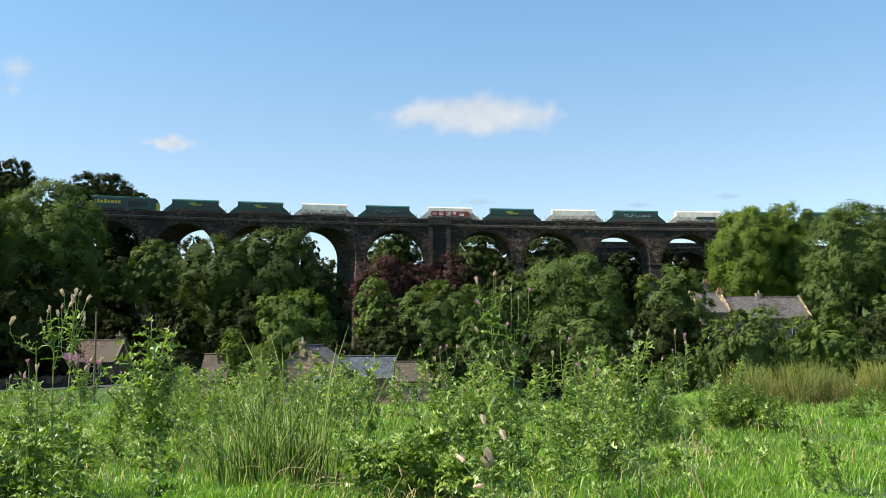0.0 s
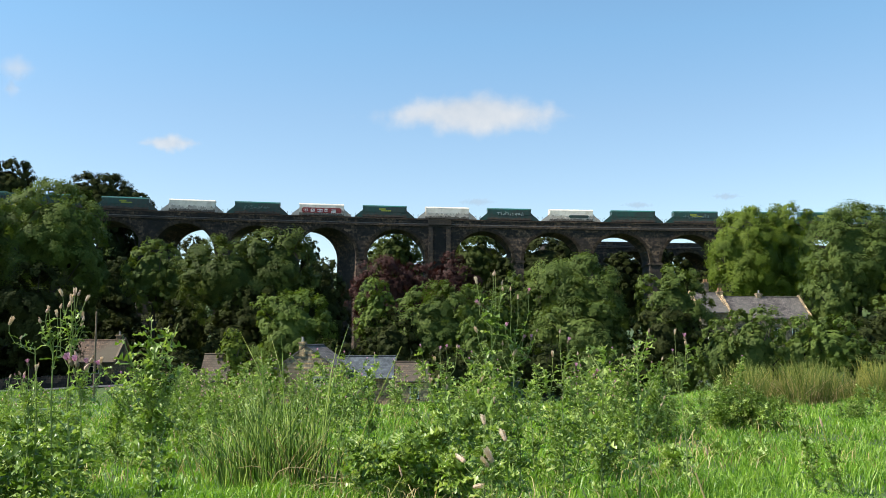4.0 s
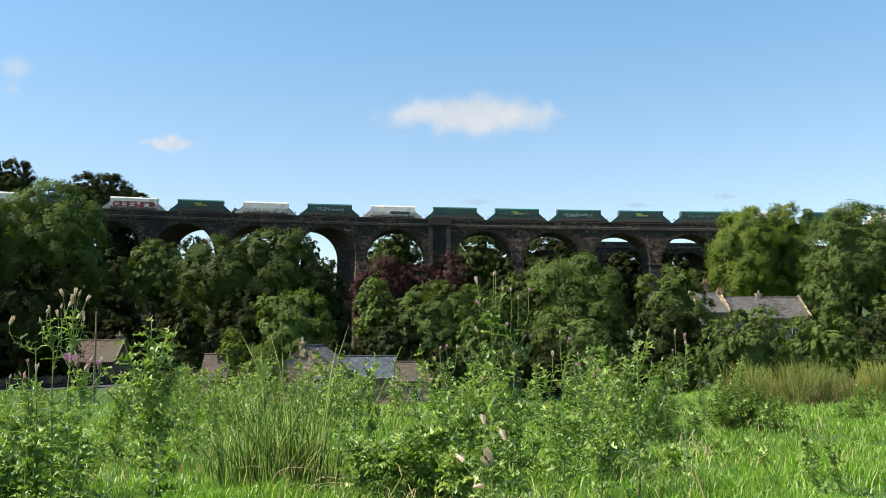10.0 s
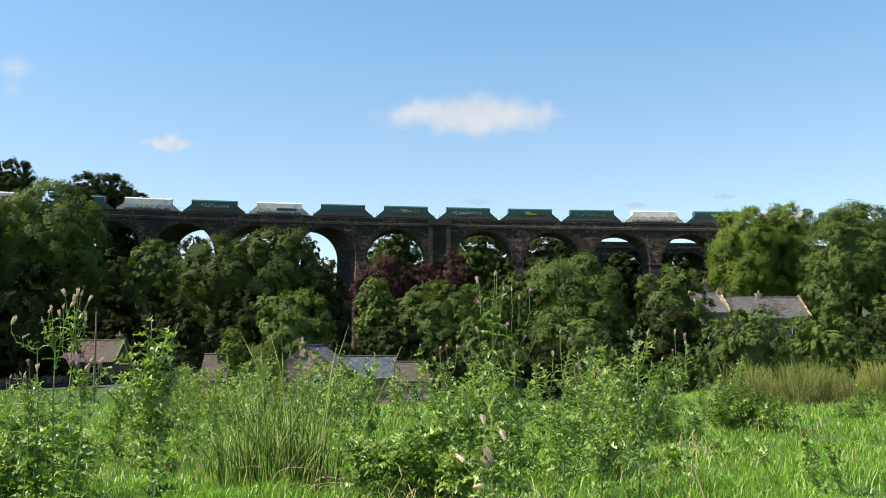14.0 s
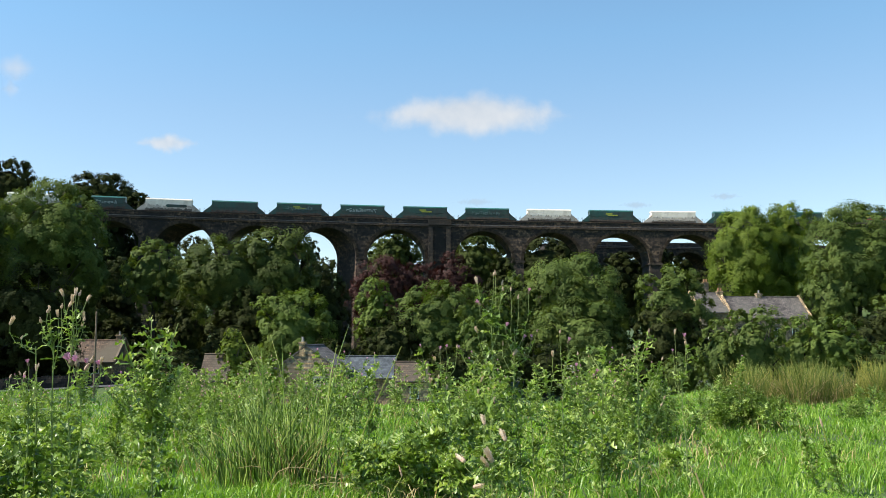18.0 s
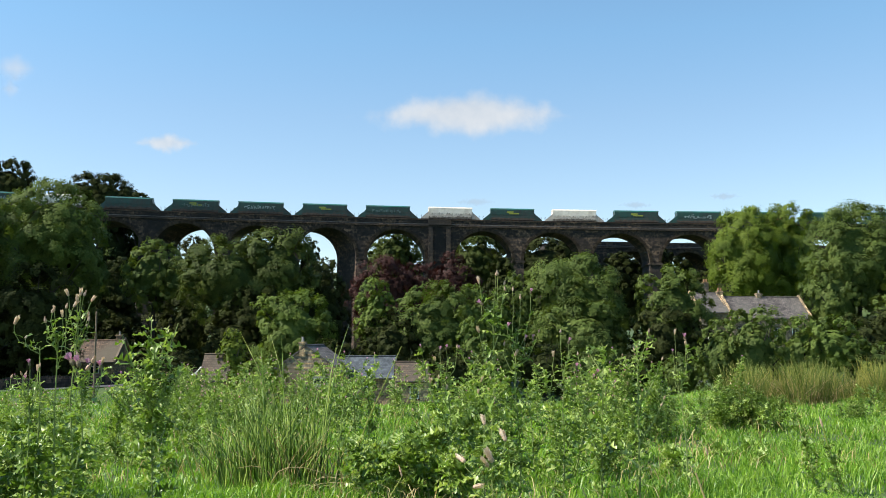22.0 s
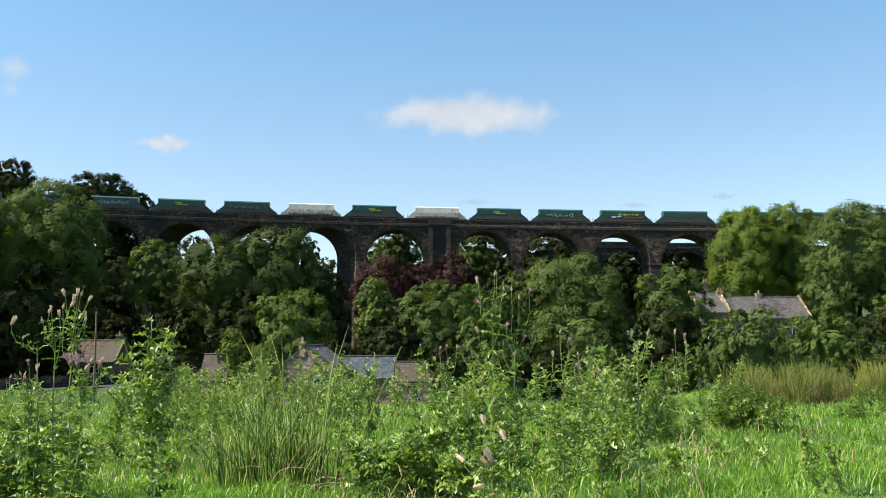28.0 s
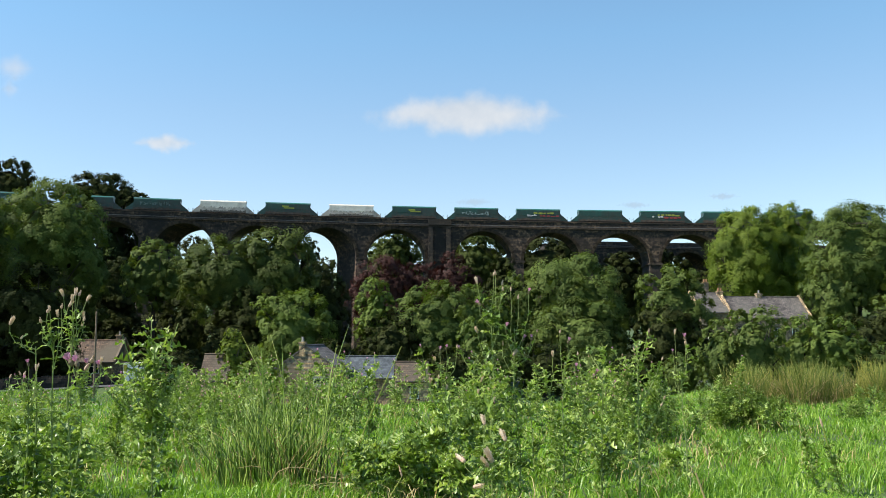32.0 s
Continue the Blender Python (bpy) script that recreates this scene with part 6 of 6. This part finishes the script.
def build_rushes():
    near = "tall tussock of dark green rushes with dead straw stems"
    for k, (x, y, n, h, sp, dead) in enumerate(((-1.4, 6.9, 75, 0.8, 0.2, 0.1), (-1.12, 6.7, 80, 0.9, 0.2, 0.18), (-0.88, 6.8, 60, 0.78, 0.18, 0.3), (-1.6, 7.3, 40, 0.7, 0.18, 0.1), (-1.2, 7.2, 55, 0.9, 0.3, 0.1), (-1.05, 6.9, 20, 1.42, 0.2, 0.0), (-1.32, 6.9, 12, 1.3, 0.2, 0.0))):
        rush_tussock(near, 1 + k, n, h, sp, M_RUSH, dead, pose(x, y, on_field(x, y)))
    for x, y, dx, up in ((-0.72, 6.9, 0.42, 1.02), (-0.5, 7.0, 0.28, 0.72), (-1.72, 6.8, -0.28, 0.7)):
        st = thing("rush_stalk", pose(x, y, on_field(x, y)), "long single rush stem leaning out of the tussock", "rushes", "leaning rush stems")
        part("stem", tube(bmesh.new(), [(0, 0, 0), (dx * 0.45, 0, up * 0.5), (dx, 0, up)], [0.006, 0.005, 0.0025], 5), M_RUSH_PALE, st)
    for k in range(22):
        rnd = random.Random(200 + k)
        x, y = -0.85 + rnd.gauss(0, 0.2), 6.5 + rnd.gauss(0, 0.12)
        a, ln = rnd.uniform(0, 6.28), rnd.uniform(0.15, 0.42)
        st = thing("rush_straw", pose(x, y, on_field(x, y)), "bleached bent rush stem in the tussock", "rushes", "dead rush stems")
        bend = Vector((math.cos(a), math.sin(a) * 0.4, 0))
        up, fall = rnd.uniform(0.3, 0.95), rnd.uniform(0.3, 1.0)
        pts = [bend * ln * 0.9 * u * u + Vector((0, 0, ln * up * (2 * u - (1 + 0.6 * fall) * u * u))) for u in (0, 0.2, 0.4, 0.6, 0.8, 1.0)]
        part("stem", tube(bmesh.new(), pts, [0.0035, 0.0035, 0.0033, 0.003, 0.0026, 0.002], 5), M_STRAW, st)
    far = "yellowing tussock of rushes at the edge of the field"
    rnd = random.Random(31)
    for k in range(22):
        x, y = 6.7 + 0.29 * k + rnd.uniform(-0.25, 0.25), 21.8 + rnd.uniform(-1.3, 1.3)
        olive = k < 11 and k != 3
        label = "olive green tussock of rushes at the edge of the field" if olive else far
        rush_tussock(label, 10 + k, 270, rnd.uniform(0.95, 1.35), rnd.uniform(0.25, 0.42), M_RUSH_OLIVE if olive else M_RUSH_TIP, 0.12 + 0.04 * (k % 5), pose(x, y, on_field(x, y)), 1.15)


build_rushes()


# ------------------------------------------------------------ clouds
def cloud_material(name, seed, core, edge, stretch, tones):
    m, n, l = nodes_of(name)
    tc = n.new("ShaderNodeTexCoord")
    mp = n.new("ShaderNodeMapping")
    mp.inputs["Location"].default_value = (seed, seed * 2.3, 0)
    l.new(tc.outputs["Object"], mp.inputs["Vector"])
    nz = n.new("ShaderNodeTexNoise")
    nz.inputs["Scale"].default_value, nz.inputs["Detail"].default_value, nz.inputs["Roughness"].default_value = 1.25, 5, 0.5
    l.new(mp.outputs["Vector"], nz.inputs["Vector"])
    mp.inputs["Scale"].default_value = (stretch, 1, 1)
    ab = n.new("ShaderNodeVectorMath")
    ab.operation = "ABSOLUTE"
    l.new(tc.outputs["Object"], ab.inputs[0])
    rnd = n.new("ShaderNodeVectorMath")
    rnd.operation = "LENGTH"
    l.new(ab.outputs["Vector"], rnd.inputs[0])
    tip = n.new("ShaderNodeVectorMath")
    tip.operation = "DOT_PRODUCT"
    tip.inputs[1].default_value = (0.95, 0.0, 0.95)
    l.new(ab.outputs["Vector"], tip.inputs[0])
    ln = n.new("ShaderNodeMath")
    ln.operation = "MULTIPLY_ADD"
    ln.inputs[1].default_value = 0.5
    half = n.new("ShaderNodeMath")
    half.operation = "MULTIPLY"
    half.inputs[1].default_value = 0.5
    l.new(rnd.outputs["Value"], half.inputs[0])
    l.new(tip.outputs["Value"], ln.inputs[0])
    l.new(half.outputs[0], ln.inputs[2])
    a = n.new("ShaderNodeMath")
    a.operation = "MULTIPLY_ADD"
    a.inputs[1].default_value, a.inputs[2].default_value = -1.0, 0.62
    l.new(ln.outputs[0], a.inputs[0])
    b = n.new("ShaderNodeMath")
    b.operation = "MULTIPLY_ADD"
    b.inputs[1].default_value = 0.9
    l.new(nz.outputs["Fac"], b.inputs[0])
    l.new(a.outputs[0], b.inputs[2])
    mr = n.new("ShaderNodeMapRange")
    mr.interpolation_type = "SMOOTHSTEP"
    mr.inputs["From Min"].default_value, mr.inputs["From Max"].default_value = edge
    mr.inputs["To Max"].default_value = core
    l.new(b.outputs[0], mr.inputs["Value"])
    # cloud brightness is put into emission: the sheets glow without the sun
    em = n.new("ShaderNodeEmission")
    l.new(ramp(n, l, nz.outputs["Fac"], tones, 0.35, 0.65), em.inputs["Color"])
    tr = n.new("ShaderNodeBsdfTransparent")
    mx = n.new("ShaderNodeMixShader")
    l.new(mr.outputs["Result"], mx.inputs["Fac"])
    l.new(tr.outputs["BSDF"], mx.inputs[1])
    l.new(em.outputs["Emission"], mx.inputs[2])
    l.new(mx.outputs["Shader"], n["Material Output"].inputs["Surface"])
    return m


def cloud(name, x, z, half_w, half_h, seed, core, edge, label, tones=((0.41, 0.435, 0.465), (0.5, 0.505, 0.51))):
    """A bank of vapour far off: three bulging, glowing sheets, one behind another."""
    c = thing(name, pose(x, 3600, z), label, "cloud", kind="structure")
    mat = cloud_material(name + "_vapour", seed, core, edge, half_w / half_h, tones)
    nx, nz = 25, 11
    for k in range(2):
        u, v = np.meshgrid(np.linspace(-1, 1, nx), np.linspace(-1, 1, nz))
        bulge = -0.15 * np.maximum(0, 1 - u * u - v * v) + 0.25 * k
        co = np.stack([u, bulge, v], -1).reshape(-1, 3)
        i = (np.arange(nz - 1)[:, None] * nx + np.arange(nx - 1)[None]).ravel()
        ob = part("vapour_sheet", mesh_np("vapour_sheet", co, np.stack([i, i + 1, i + 1 + nx, i + nx], -1)), mat, c)
        ob.scale = (half_w, half_w * 0.5, half_h)
    return c


GREY = ((0.27, 0.36, 0.45), (0.3, 0.39, 0.48))
CLOUDS = [
    (cloud("cloud_large", 122, 866, 540, 132, 3.1, 0.6, (0.28, 0.8), "flat-based white summer cloud in blue sky"), -30),
    (cloud("cloud_small", -1050, 752, 175, 56, 7.7, 0.5, (0.3, 0.9), "small thin white cloud"), -22),
    (cloud("cloud_edge", -1650, 1046, 120, 84, 5.2, 0.3, (0.25, 1.1), "small faint white cloud"), -10),
    (cloud("cloud_edge", -1668, 965, 60, 56, 4.1, 0.18, (0.3, 0.95), "small faint white cloud"), -10),
    (cloud("cloud_wisp", 1085, 544, 90, 22, 9.4, 0.5, (0.3, 1.0), "thin grey wisp of cloud low in the sky", GREY), -14),
    (cloud("cloud_wisp", 130, 522, 120, 22, 2.6, 0.45, (0.3, 1.0), "thin grey wisp of cloud low in the sky", GREY), -14),
    (cloud("cloud_wisp", 745, 510, 90, 22, 6.1, 0.5, (0.3, 1.0), "thin grey wisp of cloud low in the sky", GREY), -14)]


# ------------------------------------------------------------ what moves
def train_shift(t):
    """Metres that the train has gone along the line since the start."""
    return -7.340193 * t + 0.0463668 * t * t - 7.9757e-05 * t ** 3


def motions():
    for ob, s0 in TRAIN:
        rows = []
        for k in range(17):
            t = k * 2.0
            p, th = track(s0 + train_shift(t))
            rows.append((t, pose(p.x, p.y, p.z, 0, math.degrees(math.atan(T_G)), math.degrees(th))))
        walk(ob, rows)
    for ob, x22, v, lane, turn in ((VAN_A, -27.8, -10.3, -1.6, 0), (CAR, -27.8 + 10.3 * 2.33 + 0.2, -10.3, -1.6, 0), (VAN_B, -47.8 - 12.6 * 9, 12.6, 1.6, 180)):
        rows = []
        for k in range(33):
            x = x22 + v * (k - 22)
            slope = (float(road_y(x + 2)) - float(road_y(x - 2))) / 4
            rise = (float(road_z(x + 2)) - float(road_z(x - 2))) / 4
            yaw = math.degrees(math.atan(slope))
            rows.append((k, pose(x, float(road_y(x)) + lane, float(road_z(x)) + 0.04, 0, math.degrees(math.atan(rise)) * (-1 if turn == 0 else 1), yaw + turn)))
        walk(ob, rows)
    for ob, dx in CLOUDS:
        p = ob.matrix_basis.translation
        walk(ob, [(0, pose(p.x, p.y, p.z)), (32, pose(p.x + dx, p.y, p.z))])
    # the breeze on the tall thistles
    gusts = [(0, 0.2), (3.5, 0.0), (7, -0.5), (8.5, 0.1), (12, 0.0), (14.5, 0.6), (17, 0.2), (19, 0.1), (20.5, 0.6), (22, 1.2), (23.3, 2.6), (24.5, 1.2), (25.5, 1.5), (28, 0.5), (30, 0.2), (31, 0.6), (32, 0.1)]
    for ob, k in HEROES:
        p, s = ob.matrix_basis.translation.copy(), ob.scale.copy()
        walk(ob, [(t, pose(p.x, p.y, p.z, 0, a * k, 0)) for t, a in gusts])


motions()
